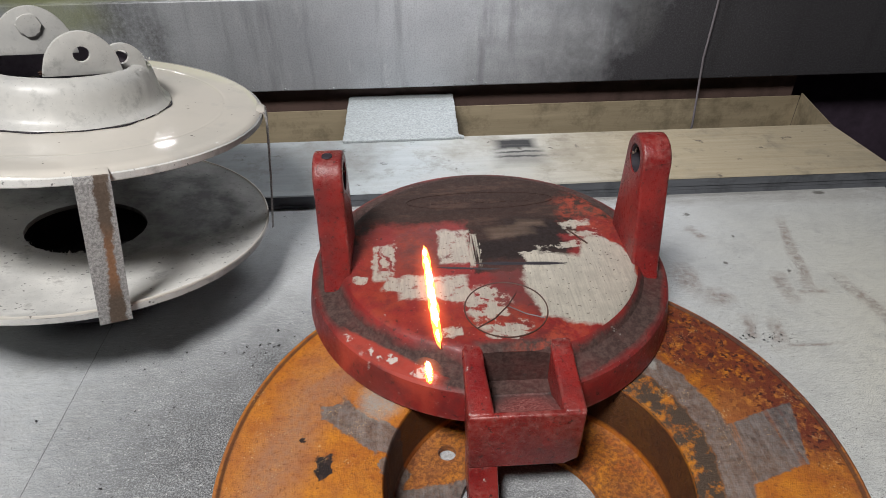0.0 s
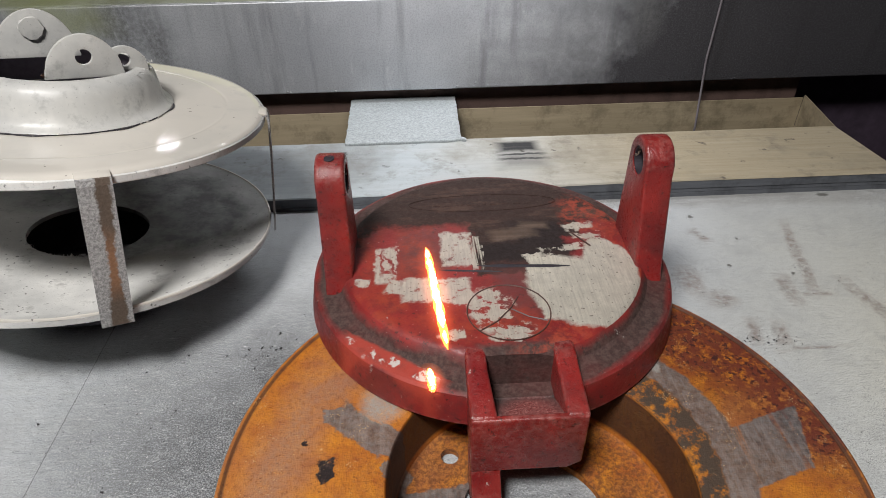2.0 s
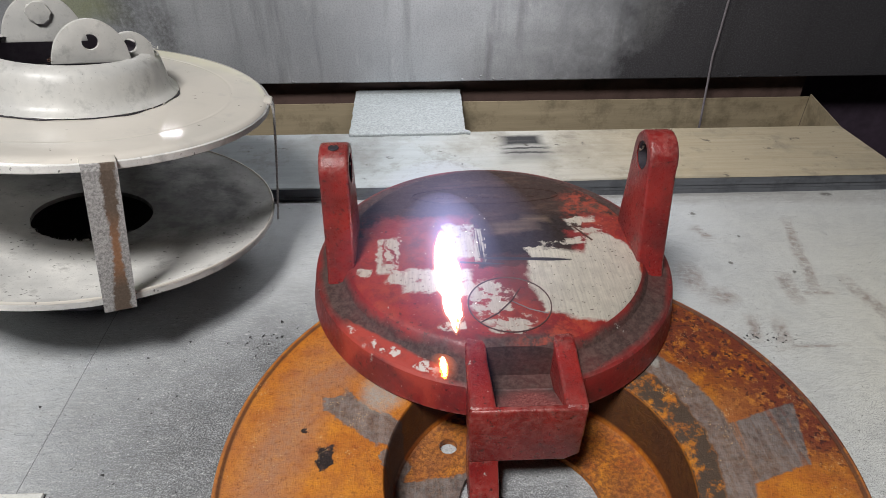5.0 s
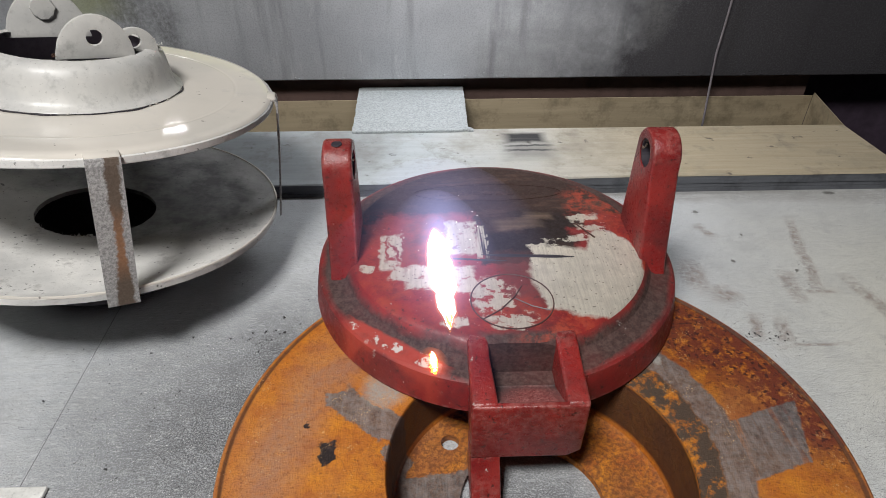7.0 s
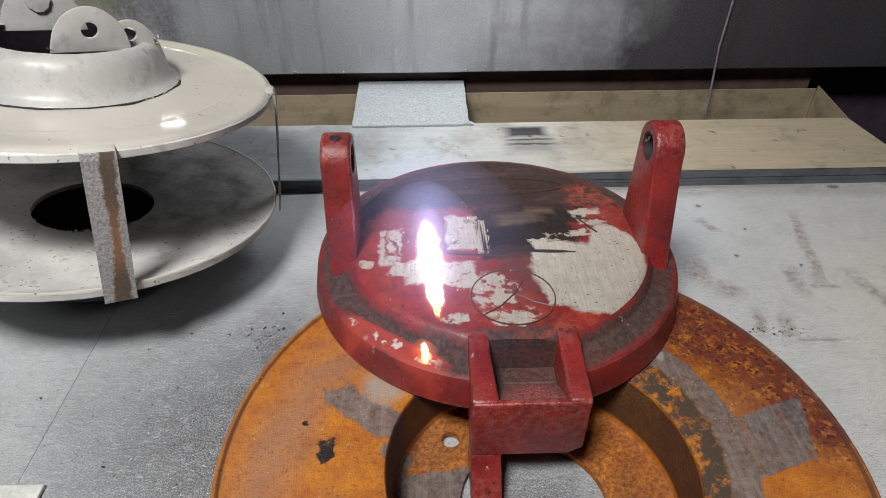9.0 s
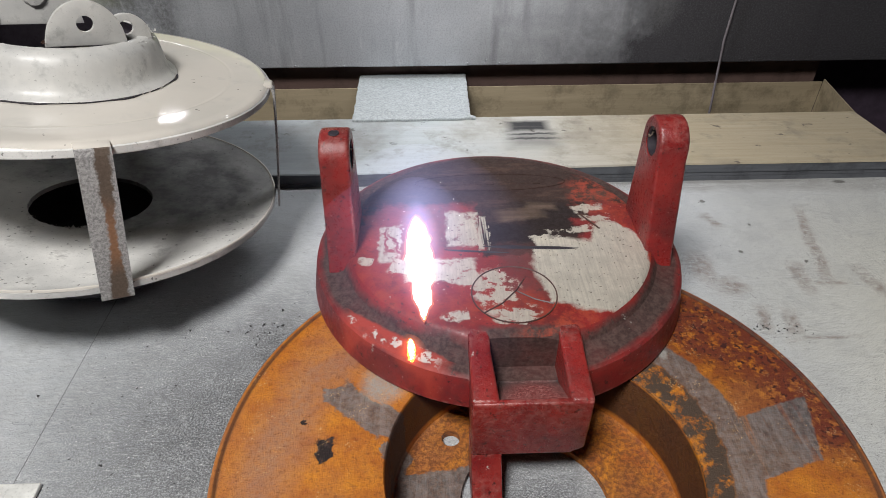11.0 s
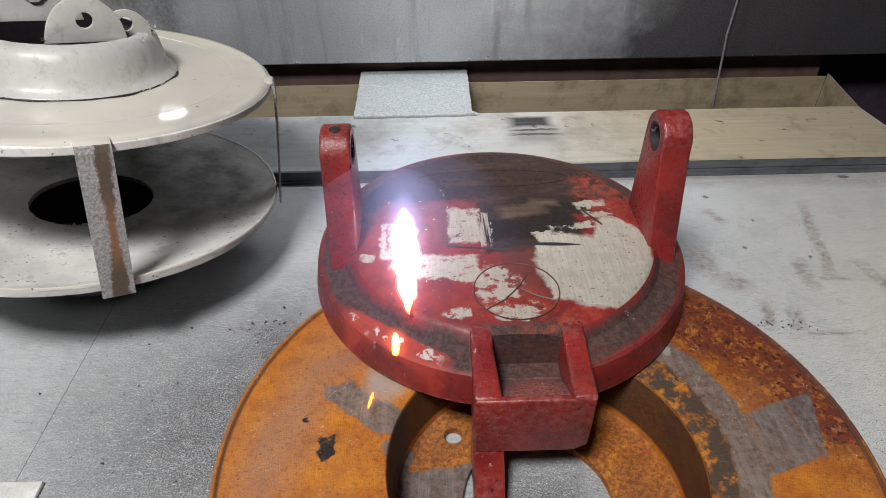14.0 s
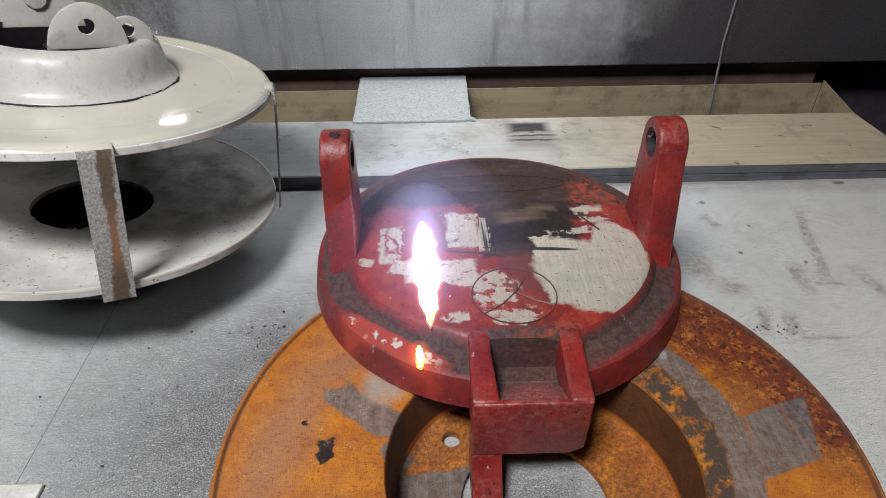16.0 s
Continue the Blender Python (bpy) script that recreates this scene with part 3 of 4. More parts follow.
RUST_BROWN = mat_plain("dark_rust", (0.09, 0.045, 0.03), 0.8, 0, 500)
CHIP = mat_plain("dark_chips", (0.035, 0.033, 0.035), 0.7)
ARC = mat_glow("white_hot_arc", (1.0, 0.95, 0.98), 4.6)
HOT = mat_glow("orange_hot_line", (1.0, 0.20, 0.035), 6.0)
# see-through shells: glare round the hot parts, given as glowing shapes
EMBER = mat_glare_shell("red_glow", (1.0, 0.20, 0.05), 0.85, (0.0115, 0.060))
EMBER_SPOT = mat_glare_shell("red_spot_glow", (1.0, 0.20, 0.05), 0.8, (0.0095, 0.016))
HALO = [(mat_glare_shell("violet_glare", (0.50, 0.54, 1.0), s, (w * 0.48, l * 0.48)), w, l, h) for s, w, l, h in ((1.1, 0.036, 0.135, 0.016), (0.48, 0.085, 0.190, 0.036), (0.20, 0.17, 0.28, 0.055))]
FRINGE = mat_glare_shell("orange_fringe", (1.0, 0.40, 0.16), 0.3)

# ---- mesh helpers ----


def part(name, bm, material, parent=None, label="", smooth=None):
    me = bpy.data.meshes.new(name)
    bmesh.ops.recalc_face_normals(bm, faces=bm.faces)
    if smooth is not None:
        for f in bm.faces:
            f.smooth = True
        for e in bm.edges:
            if len(e.link_faces) == 2 and e.calc_face_angle(0) > radians(smooth):
                e.smooth = False
    bm.to_mesh(me)
    bm.free()
    me.materials.append(material)
    ob = new(name, me)
    ob.parent = parent
    return tagged(ob, label)


def box(x0, x1, y0, y1, z0, z1, bevel=0.0, seg=2, bm=None):
    b = bmesh.new()
    bmesh.ops.create_cube(b, size=1)
    for v in b.verts:
        v.co = Vector(((x0 + x1) / 2 + v.co.x * (x1 - x0), (y0 + y1) / 2 + v.co.y * (y1 - y0), (z0 + z1) / 2 + v.co.z * (z1 - z0)))
    if bevel:
        bmesh.ops.bevel(b, geom=list(b.edges), offset=bevel, segments=seg, affect="EDGES", profile=0.5)
    return b


def lathe(profile, steps=128, closed=False, jitter=0.0, seed=0):
    """Turns (radius, z) pairs round the z axis. closed: the last pair joins the first."""
    b = bmesh.new()
    rnd = random.Random(seed)
    rings = []
    for r, z in profile:
        if r == 0:
            rings.append([b.verts.new((0, 0, z))])
        else:
            rings.append([b.verts.new(((r + rnd.uniform(-jitter, jitter)) * math.cos(2 * math.pi * i / steps), (r + rnd.uniform(-jitter, jitter)) * math.sin(2 * math.pi * i / steps), z)) for i in range(steps)])
    pairs = list(zip(rings, rings[1:])) + ([(rings[-1], rings[0])] if closed else [])
    for a, c in pairs:
        for i in range(steps):
            j = (i + 1) % steps
            if len(a) == 1 and len(c) == 1:
                continue
            if len(a) == 1:
                b.faces.new((a[0], c[i], c[j]))
            elif len(c) == 1:
                b.faces.new((a[i], c[0], a[j]))
            else:
                b.faces.new((a[i], c[i], c[j], a[j]))
    return b


def prism(outline, axis, lo, hi, bevel=0.0, seg=2):
    """Pushes a flat outline along an axis from lo to hi."""
    b = bmesh.new()
    def at(u, v, w):
        return {"x": (w, u, v), "y": (u, w, v), "z": (u, v, w)}[axis]
    lower, upper = [[b.verts.new(at(u, v, w)) for u, v in outline] for w in (lo, hi)]
    b.faces.new(lower)
    b.faces.new(upper)
    for i in range(len(outline)):
        j = (i + 1) % len(outline)
        b.faces.new((lower[i], lower[j], upper[j], upper[i]))
    bmesh.ops.recalc_face_normals(b, faces=b.faces)
    if bevel:
        edges = [e for e in b.edges if e.calc_face_angle(0) > radians(35)]
        bmesh.ops.bevel(b, geom=edges, offset=bevel, segments=seg, affect="EDGES", profile=0.5)
    return b


def tube(points, radius, sides=8):
    b = bmesh.new()
    rings = []
    pts = [Vector(p) for p in points]
    for i, p in enumerate(pts):
        d = (pts[min(i + 1, len(pts) - 1)] - pts[max(i - 1, 0)]).normalized()
        u = d.orthogonal().normalized() if i == 0 else (u - d * u.dot(d)).normalized()
        w = d.cross(u)
        rings.append([b.verts.new(p + radius * (math.cos(a) * u + math.sin(a) * w)) for a in [2 * math.pi * k / sides for k in range(sides)]])
    for a, c in zip(rings, rings[1:]):
        for k in range(sides):
            b.faces.new((a[k], a[(k + 1) % sides], c[(k + 1) % sides], c[k]))
    b.faces.new(rings[0])
    b.faces.new(rings[-1])
    return b


def empty(name, m, label, category, group="", kind=""):
    ob = new(name)
    ob.matrix_basis = m
    return tagged(ob, label, category, group, kind)


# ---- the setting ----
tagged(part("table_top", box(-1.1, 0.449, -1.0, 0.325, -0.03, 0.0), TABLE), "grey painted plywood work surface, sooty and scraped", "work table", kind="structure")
tagged(part("floor", box(-2.5, 2.5, -3.0, 2.0, -0.95, -0.9), WALL), "dark workshop floor under the bench", "floor", kind="structure")
tagged(part("wall_north", box(-2.5, 2.5, 2.0, 2.1, -0.9, 2.5), WALL), "grey workshop wall behind the bench", "wall", kind="structure")
tagged(part("wall_south", box(-2.5, 2.5, -3.1, -3.0, -0.9, 2.5), WALL), "grey workshop wall", "wall", kind="structure")
tagged(part("wall_west", box(-2.6, -2.5, -3.0, 2.0, -0.9, 2.5), WALL), "grey workshop wall", "wall", kind="structure")
tagged(part("wall_east", box(2.5, 2.6, -3.0, 2.0, -0.9, 2.5), WALL), "grey workshop wall", "wall", kind="structure")
tagged(part("ceiling", box(-2.5, 2.5, -3.0, 2.0, 2.5, 2.6), WALL), "plain grey workshop ceiling", "ceiling", kind="structure")
tagged(part("back_board", box(-1.1, 0.476, 0.4255, 0.4270, -0.12, 0.0055), PINE), "unpainted pine board behind the work surface", "board", kind="structure")
# pine under the rail: its shade is put into this darker wood colour
tagged(part("dark_board", box(-1.1, 0.476, 0.4455, 0.46, -0.12, 0.0355), SHADED_WOOD), "board in the gap below the steel rail, coloured for its shade", "board", kind="structure")
tagged(part("side_board", prism([(0.4615, 0.324), (0.4765, 0.4252), (0.4780, 0.4252), (0.4630, 0.324)], "z", -0.12, 0.0095), PINE), "short pine board closing the gap", "board", kind="structure")
tagged(part("gap_floor", box(-1.1, 0.476, 0.325, 0.425, -0.13, -0.12), SHADED_WOOD), "bottom of the gap behind the work surface, in the same shaded colour", "board", kind="structure")
# black sheets added to stand for the unlit gap past the bench end
tagged(part("black_panel", box(0.45, 0.456, -1.0, 0.325, -0.3, -0.002), BLACK), "added black panel for the dark gap past the work surface", "panel", kind="structure")
tagged(part("black_floor", box(0.457, 1.3, -1.0, 0.80, -0.31, -0.30), BLACK), "added black sheet for the dark bottom of the gap", "panel", kind="structure")
tagged(part("black_back", box(0.45, 1.3, 0.491, 0.50, -0.30, 0.16), BLACK), "added black sheet for the dark gap under the steel rail", "panel", kind="structure")

# ---- the plywood plank along the back ----
plank = empty("plywood_plank", pose(0, 0, 0), "grey painted plywood plank with black scorch marks", "plank")


def warped_ply(y0, z0, z1, bevel):
    """One layer of the plank, which is swollen along its front edge towards one end."""
    b = bmesh.new()
    n = 30
    rows = []
    for i in range(n + 1):
        x = -1.0 + 1.455 * i / n
        swell = 1.05 + 0.35 * min(1, max(0, (x + 0.10) / 0.25))
        rows.append([b.verts.new(p) for p in ((x, y0, z0 * swell), (x, y0 + bevel, z1 * swell), (x, 0.318, z1), (x, 0.318, z0))])
    for p, q in zip(rows, rows[1:]):
        for k in range(4):
            b.faces.new((p[k], q[k], q[(k + 1) % 4], p[(k + 1) % 4]))
    b.faces.new(rows[0])
    b.faces.new(rows[-1])
    return b


part("top_ply", warped_ply(0.194, 0.0132, 0.0145, 0.0008), PLANK, plank)
for i, (z0, z1, dy) in enumerate(((0.0, 0.0032, 0.0), (0.0034, 0.0066, 0.0012), (0.0068, 0.0131, 0.0004))):
    part("ply", warped_ply(0.194 + dy, z0, z1, 0.0004), PLY_EDGE, plank, "dirty grey plywood layer")

rnd = random.Random(17)
corners = [(-0.133, 0.309), (-0.006, 0.309), (0.000, 0.3115), (0.008, 0.3095), (0.0085, 0.3135), (0.003, 0.318), (0.004, 0.438), (0.001, 0.441), (-0.130, 0.440), (-0.134, 0.437)]
offcut = []
for p, q in zip(corners, corners[1:] + corners[:1]):
    steps = max(1, round(math.dist(p, q) / 0.006))
    offcut += [(p[0] + (q[0] - p[0]) * k / steps + rnd.uniform(-0.0006, 0.0006), p[1] + (q[1] - p[1]) * k / steps + rnd.uniform(-0.0006, 0.0006)) for k in range(steps)]
board = tagged(part("chipboard_offcut", prism(offcut, "z", 0.0147, 0.0180, 0.0006), BOARD, smooth=40), "pale grey painted chipboard offcut lying on the plank", "board")

# ---- steel rail across the back ----
rail = empty("steel_rail", pose(0, 0.42, 0), "galvanised steel rail across the back of the bench", "steel rail")
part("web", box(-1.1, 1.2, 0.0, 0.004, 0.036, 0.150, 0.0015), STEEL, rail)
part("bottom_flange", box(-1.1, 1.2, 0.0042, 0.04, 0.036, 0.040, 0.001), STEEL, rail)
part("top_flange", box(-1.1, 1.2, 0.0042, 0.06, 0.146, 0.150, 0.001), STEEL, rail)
drips, rnd = bmesh.new(), random.Random(4)
for _ in range(60):
    m = Matrix.Translation((rnd.uniform(-0.35, 0.45), -0.0002, 0.0375 + abs(rnd.gauss(0, 0.003)))) @ Matrix.Diagonal((1, 0.6, 1, 1))
    bmesh.ops.create_icosphere(drips, subdivisions=1, radius=rnd.uniform(0.0006, 0.0016), matrix=m)
tagged(part("weld_drips", drips, STEEL, rail, "small weld drips along the lower edge", smooth=80), kind="stuff")
tagged(part("painted_bar", box(-1.1, -0.15, 0.50, 0.54, 0.10, 0.20, 0.004), YELLOW), "yellow green painted bar behind the steel rail", "bar")

cable = [(0.322 + 0.003 * math.sin(i / 3), 0.412, 0.30 - 0.31 * i / 12) for i in range(10)] + [(0.323, 0.40, -0.02), (0.321, 0.40, -0.08), (0.32, 0.40, -0.119)]
tagged(part("cable", tube(cable, 0.0015), WIRE, smooth=60), "thin pale cable hanging down in front of the rail", "cable")

# ---- rusty plate ----
PX, PY = 0.0097, -0.152
plate = empty("rusty_plate", pose(PX, PY, 0), "orange rusty dished steel plate with stripped grey bands", "steel plate")
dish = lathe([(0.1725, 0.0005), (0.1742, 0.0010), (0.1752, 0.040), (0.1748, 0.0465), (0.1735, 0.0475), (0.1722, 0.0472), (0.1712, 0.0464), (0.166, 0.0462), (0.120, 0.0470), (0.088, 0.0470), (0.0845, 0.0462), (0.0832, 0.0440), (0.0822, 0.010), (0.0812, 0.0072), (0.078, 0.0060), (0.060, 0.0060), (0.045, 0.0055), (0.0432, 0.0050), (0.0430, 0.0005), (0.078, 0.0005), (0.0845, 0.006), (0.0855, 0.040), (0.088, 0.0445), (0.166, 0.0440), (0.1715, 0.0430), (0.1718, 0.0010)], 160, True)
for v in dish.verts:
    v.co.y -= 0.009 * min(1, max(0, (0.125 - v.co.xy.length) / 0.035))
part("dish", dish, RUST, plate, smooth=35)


def cut(ob, cutters):
    """Takes the cutters' meshes out of ob's mesh for good."""
    tools = []
    for bm in cutters:
        bmesh.ops.recalc_face_normals(bm, faces=bm.faces)
        me = bpy.data.meshes.new("cutter")
        bm.to_mesh(me)
        bm.free()
        tool = new("cutter", me)
        tool.matrix_world = ob.matrix_world
        tools.append(tool)
        mod = ob.modifiers.new("cut", "BOOLEAN")
        mod.object, mod.operation, mod.solver = tool, "DIFFERENCE", "EXACT"
    bpy.context.view_layer.update()
    for tool in tools:
        tool.matrix_world = ob.matrix_world
    bpy.context.view_layer.update()
    done = bpy.data.meshes.new_from_object(ob.evaluated_get(bpy.context.evaluated_depsgraph_get()))
    ob.modifiers.clear()
    ob.data = done
    for tool in tools:
        bpy.data.objects.remove(tool)
    return ob


def rod(p, q, radius, sides=24):
    return tube([p, q], radius, sides)


for hole in plate.children:
    cut(hole, [rod((-0.0467, 0.037, -0.01), (-0.0467, 0.037, 0.03), 0.0058), rod((0.0467, -0.037, -0.01), (0.0467, -0.037, 0.03), 0.0058)])

# ---- red casting ----
casting = empty("red_casting", pose(0, 0.0015, 0), "red cast metal cover with two lugs, partly stripped bare", "metal casting")
cover = part("cover", lathe([(0, 0.083), (0.04, 0.083), (0.08, 0.0829), (0.099, 0.0826), (0.1025, 0.0818), (0.105, 0.0802), (0.1075, 0.0765), (0.1095, 0.0735), (0.1125, 0.0722), (0.117, 0.0718), (0.122, 0.0715), (0.1248, 0.0708), (0.1264, 0.0692), (0.1272, 0.066), (0.1295, 0.052), (0.1298, 0.0492), (0.1285, 0.0478), (0.12, 0.0476), (0, 0.0476)], 144), CASTING, casting, smooth=30)


cut(cover, [box(-0.0145, 0.0262, -0.150, -0.1035, 0.0563, 0.10)])


def lug(x0, x1, up, back):
    out = [(-0.0335, 0.0670), (-0.0305, 0.0730), (-0.0275, 0.080), (-0.0155 + back, 0.138 + up)]
    out += [(0.002 + back - 0.0175 * math.cos(a), 0.1425 + up + 0.0175 * math.sin(a)) for a in [radians(10 + 16 * k) for k in range(11)]]
    out += [(0.026, 0.080), (0.032, 0.073), (0.040, 0.0690)]
    ob = part("lug", prism(out, "x", x0, x1, 0.0022, 3), RED, casting, "red upright lug with a rough bore", smooth=40)
    return cut(ob, [rod((x0 - 0.01, 0.0015 + back, 0.1435 + up), (x1 + 0.01, 0.0015 + back, 0.1435 + up), 0.0098, 28)])


lug(-0.1155, -0.0965, 0.0, 0.0)
lug(0.0965, 0.1155, 0.0045, 0.002)
for x, y, z in ((-0.106, 0.0015, 0.1435), (0.106, 0.0035, 0.148)):
    bush = part("bush", lathe([(0.0097, -0.0088), (0.0097, 0.0088), (0.0085, 0.0088), (0.0085, -0.0088)], 28, True), INK, casting, "blackened inside of the bore")
    bush.matrix_basis = pose(x, y, z, 0, 90, 0)
    grains, rnd = bmesh.new(), random.Random(31)
    for _ in range(70):
        a, u = rnd.uniform(0, 2 * math.pi), rnd.uniform(-0.0085, 0.0085)
        m = Matrix.Translation((u, 0.0084 * math.cos(a), 0.0084 * math.sin(a)))
        bmesh.ops.create_icosphere(grains, subdivisions=1, radius=rnd.uniform(0.0004, 0.0011), matrix=m)
    crust = tagged(part("crust", grains, GRAIN, casting, "grey brown crust inside the bore"), kind="stuff")
    crust.matrix_basis = pose(x, y, z)
# no bore here: the hole's darkness is only the disc's colour
part("set_hole", lathe([(0, 0.0001), (0.0026, 0.0001), (0.0032, 0.0004), (0.0036, -0.0004)], 20), INK, casting, "flat black disc painted as a drilled hole in the lug's crown").matrix_basis = pose(-0.106, -0.001, 0.1598)

# front bracket: two ribs, a ramp between them, a nose and a leg
def rib(x0, x1, x2, x3):
    b = bmesh.new()
    rows = []
    for y, z, a, c in ((-0.094, 0.0825, x0, x1), (-0.1075, 0.0818, x0, x1), (-0.112, 0.080, x0, x1), (-0.1475, 0.0785, x2, x3)):
        rows.append([b.verts.new(p) for p in ((a, y, 0.05), (a, y, z), (c, y, z), (c, y, 0.05))])
    for p, q in zip(rows, rows[1:]):
        for k in range(4):
            b.faces.new((p[k], q[k], q[(k + 1) % 4], p[(k + 1) % 4]))
    b.faces.new(rows[0])
    b.faces.new(rows[-1])
    bmesh.ops.recalc_face_normals(b, faces=b.faces)
    bmesh.ops.bevel(b, geom=[e for e in b.edges if e.calc_face_angle(0) > radians(30)], offset=0.0022, segments=3, affect="EDGES", profile=0.5)
    return part("rib", b, RED, casting, smooth=40)


rib(-0.027, -0.0145, -0.0275, -0.0125)
rib(0.0255, 0.0385, 0.0245, 0.0375)
part("ramp", prism([(-0.100, 0.050), (-0.100, 0.0545), (-0.116, 0.0565), (-0.1475, 0.0768), (-0.1475, 0.050)], "x", -0.0150, 0.0280, 0.0008), RAMP, casting, "sandy textured red ramp between the ribs")
part("nose", prism([(-0.0270, 0.0335), (0.0285, 0.0335), (0.0365, 0.0385), (0.0370, 0.0775), (-0.0270, 0.0775)], "y", -0.1482, -0.1440, 0.0014, 3), RED, casting, smooth=40)
part("underside", box(-0.0265, 0.0365, -0.1445, -0.105, 0.0338, 0.0545, 0.0012), RED, casting, smooth=40)
part("leg", prism([(-0.128, 0.0005), (-0.128, 0.0345), (-0.1478, 0.0345), (-0.1486, 0.0300), (-0.1720, 0.0005)], "x", -0.0268, -0.0095, 0.0012), RED, casting, smooth=40)

oval = [(0.058 * math.cos(a), 0.062 + 0.012 * math.sin(a), 0.0830) for a in [2 * math.pi * k / 64 for k in range(65)]]
part("raised_oval", tube(oval, 0.0005, 6), CASTING, casting, "raised oval border of the cast lettering", smooth=60)
for k in range(9):
    x = -0.036 + 0.009 * k
    part("raised_bar", box(x - 0.003, x + 0.003, 0.0585, 0.0655, 0.0826, 0.0834, 0.0003), CASTING, casting)

# scribed circle with two strokes, and black slivers on the plateau
mark = empty("scribed_mark", pose(0.0035, -0.0665, 0.0832), "thin brown wire ring with two strokes lying on the casting", "wire ring")
ring = [(0.0262 * math.cos(a), 0.0258 * math.sin(a), 0) for a in [2 * math.pi * k / 48 for k in range(49)]]
part("ring", tube(ring, 0.00045, 6), SCRIBE, mark)
part("stroke", tube([(-0.020, -0.017, 0), (-0.008, -0.009, 0.0004), (0.002, 0.003, 0.0004), (0.008, 0.014, 0)], 0.0004, 6), SCRIBE, mark)
part("stroke", tube([(0.002, 0.002, 0), (0.012, -0.006, 0.0003), (0.023, -0.010, 0)], 0.0004, 6), WIRE, mark)


def sliver(x0, x1, y0, y1, width):
    b = bmesh.new()
    lo, hi = [], []
    for k in range(17):
        s = k / 16
        w = width * math.sin(math.pi * s) ** 0.8 * (1 + 0.25 * math.sin(9 * s)) + 0.0001
        x, y = x0 + (x1 - x0) * s, y0 + (y1 - y0) * s
        lo.append([b.verts.new((x, y - w, 0.0831)), b.verts.new((x, y, 0.0836)), b.verts.new((x, y + w, 0.0831))])
    for p, q in zip(lo, lo[1:]):
        b.faces.new((p[0], q[0], q[1], p[1]))
        b.faces.new((p[1], q[1], q[2], p[2]))
        b.faces.new((p[2], q[2], q[0], p[0]))
    return tagged(part("paint_sliver", b, INK), "thin black curled paint sliver lying on the casting", "paint sliver", "paint slivers")


sliver(-0.012, 0.052, -0.0185, -0.0225, 0.0020)
sliver(-0.038, 0.005, -0.0215, -0.026, 0.0011)
strip = tagged(part("paint_strip", box(-0.0255, 0.0255, -0.0004, 0.0004, 0, 0.0008), SCRIBE), "narrow brown paint strip lying on the casting", "paint strip")
strip.matrix_basis = Matrix.Translation((0.066, 0.008, 0.0831)) @ Matrix.Rotation(radians(-60), 4, "Z") @ Matrix.Scale(0.4, 4, (1, 0, 0))

# ---- white spool of two dished discs ----
axis = Vector((0.127, 0.117, 1)).normalized()
xa = (Vector((1, 0, 0)) - axis * axis.x).normalized()
turn = Matrix((xa, axis.cross(xa), axis)).transposed().to_4x4()
spool = empty("white_spool", Matrix.Translation((-0.3194, 0.0829, 0.0693)) @ turn @ Matrix.Scale(0.941, 4), "white painted steel spool of two discs joined by rusty straps, leaning", "steel spool")
part("upper_disc", lathe([(0.0705, 0.1030), (0.09, 0.1030), (0.1170, 0.1030), (0.1178, 0.1030), (0.1186, 0.10285), (0.1194, 0.1028), (0.1202, 0.10285), (0.1210, 0.1030), (0.1218, 0.1030), (0.1400, 0.1030), (0.1450, 0.1027), (0.1470, 0.1016), (0.1482, 0.1002), (0.1482, 0.0990), (0.1460, 0.0982), (0.12, 0.0985), (0.0705, 0.0995)], 160, True), WHITE, spool, "glossy white upper disc", smooth=35)
part("lower_disc", lathe([(0.0475, -0.0090), (0.065, -0.0080), (0.11, -0.0040), (0.140, -0.0015), (0.146, 0.0000), (0.1515, 0.0022), (0.1528, 0.0015), (0.1525, -0.0035), (0.1510, -0.0045), (0.140, -0.0060), (0.11, -0.0085), (0.0475, -0.0130)], 160, True, 0.0003), DUSTY_SHADED, spool, "sooty white lower disc, shade painted in, with a ragged hole", smooth=35)
collar = part("collar", lathe([(0.0775, 0.1042), (0.0765, 0.1052), (0.0735, 0.1070), (0.0712, 0.1105), (0.0692, 0.1160), (0.0674, 0.1235), (0.0655, 0.1285), (0.0625, 0.1325), (0.0585, 0.1345), (0.0545, 0.1350), (0.0530, 0.1340), (0.0570, 0.1320), (0.0610, 0.1285), (0.0640, 0.1220), (0.0690, 0.1080), (0.0720, 0.1042)], 128, True, 0.0004, 3), WORN, spool, "worn white domed collar", smooth=40)
# dark liner and bottom: the deep drum's shade is given as colour
part("liner", lathe([(0.0522, 0.1336), (0.0560, 0.1312), (0.0598, 0.1278), (0.0625, 0.1215), (0.0670, 0.1080), (0.0690, 0.1042), (0.0700, 0.1042), (0.0680, 0.1080), (0.0635, 0.1218), (0.0606, 0.1282), (0.0566, 0.1317)], 96, True), INSIDE, spool, "dark inside of the collar, its shade put into the colour", smooth=40)
part("drum", lathe([(0.0690, 0.1035), (0.0690, 0.0985), (0.0560, 0.0985), (0.0, 0.0985), (0.0, 0.0975), (0.0695, 0.0975)], 64), INSIDE, spool, "dark closed bottom of the collar, its shade put into the colour")
crack = [((0.0772 + 0.0012 * math.sin(7 * a) + 0.0008 * math.sin(17 * a)) * math.cos(a), (0.0772 + 0.0012 * math.sin(7 * a) + 0.0008 * math.sin(17 * a)) * math.sin(a), 0.1036) for a in [radians(-130 + 3 * k) for k in range(49)]]
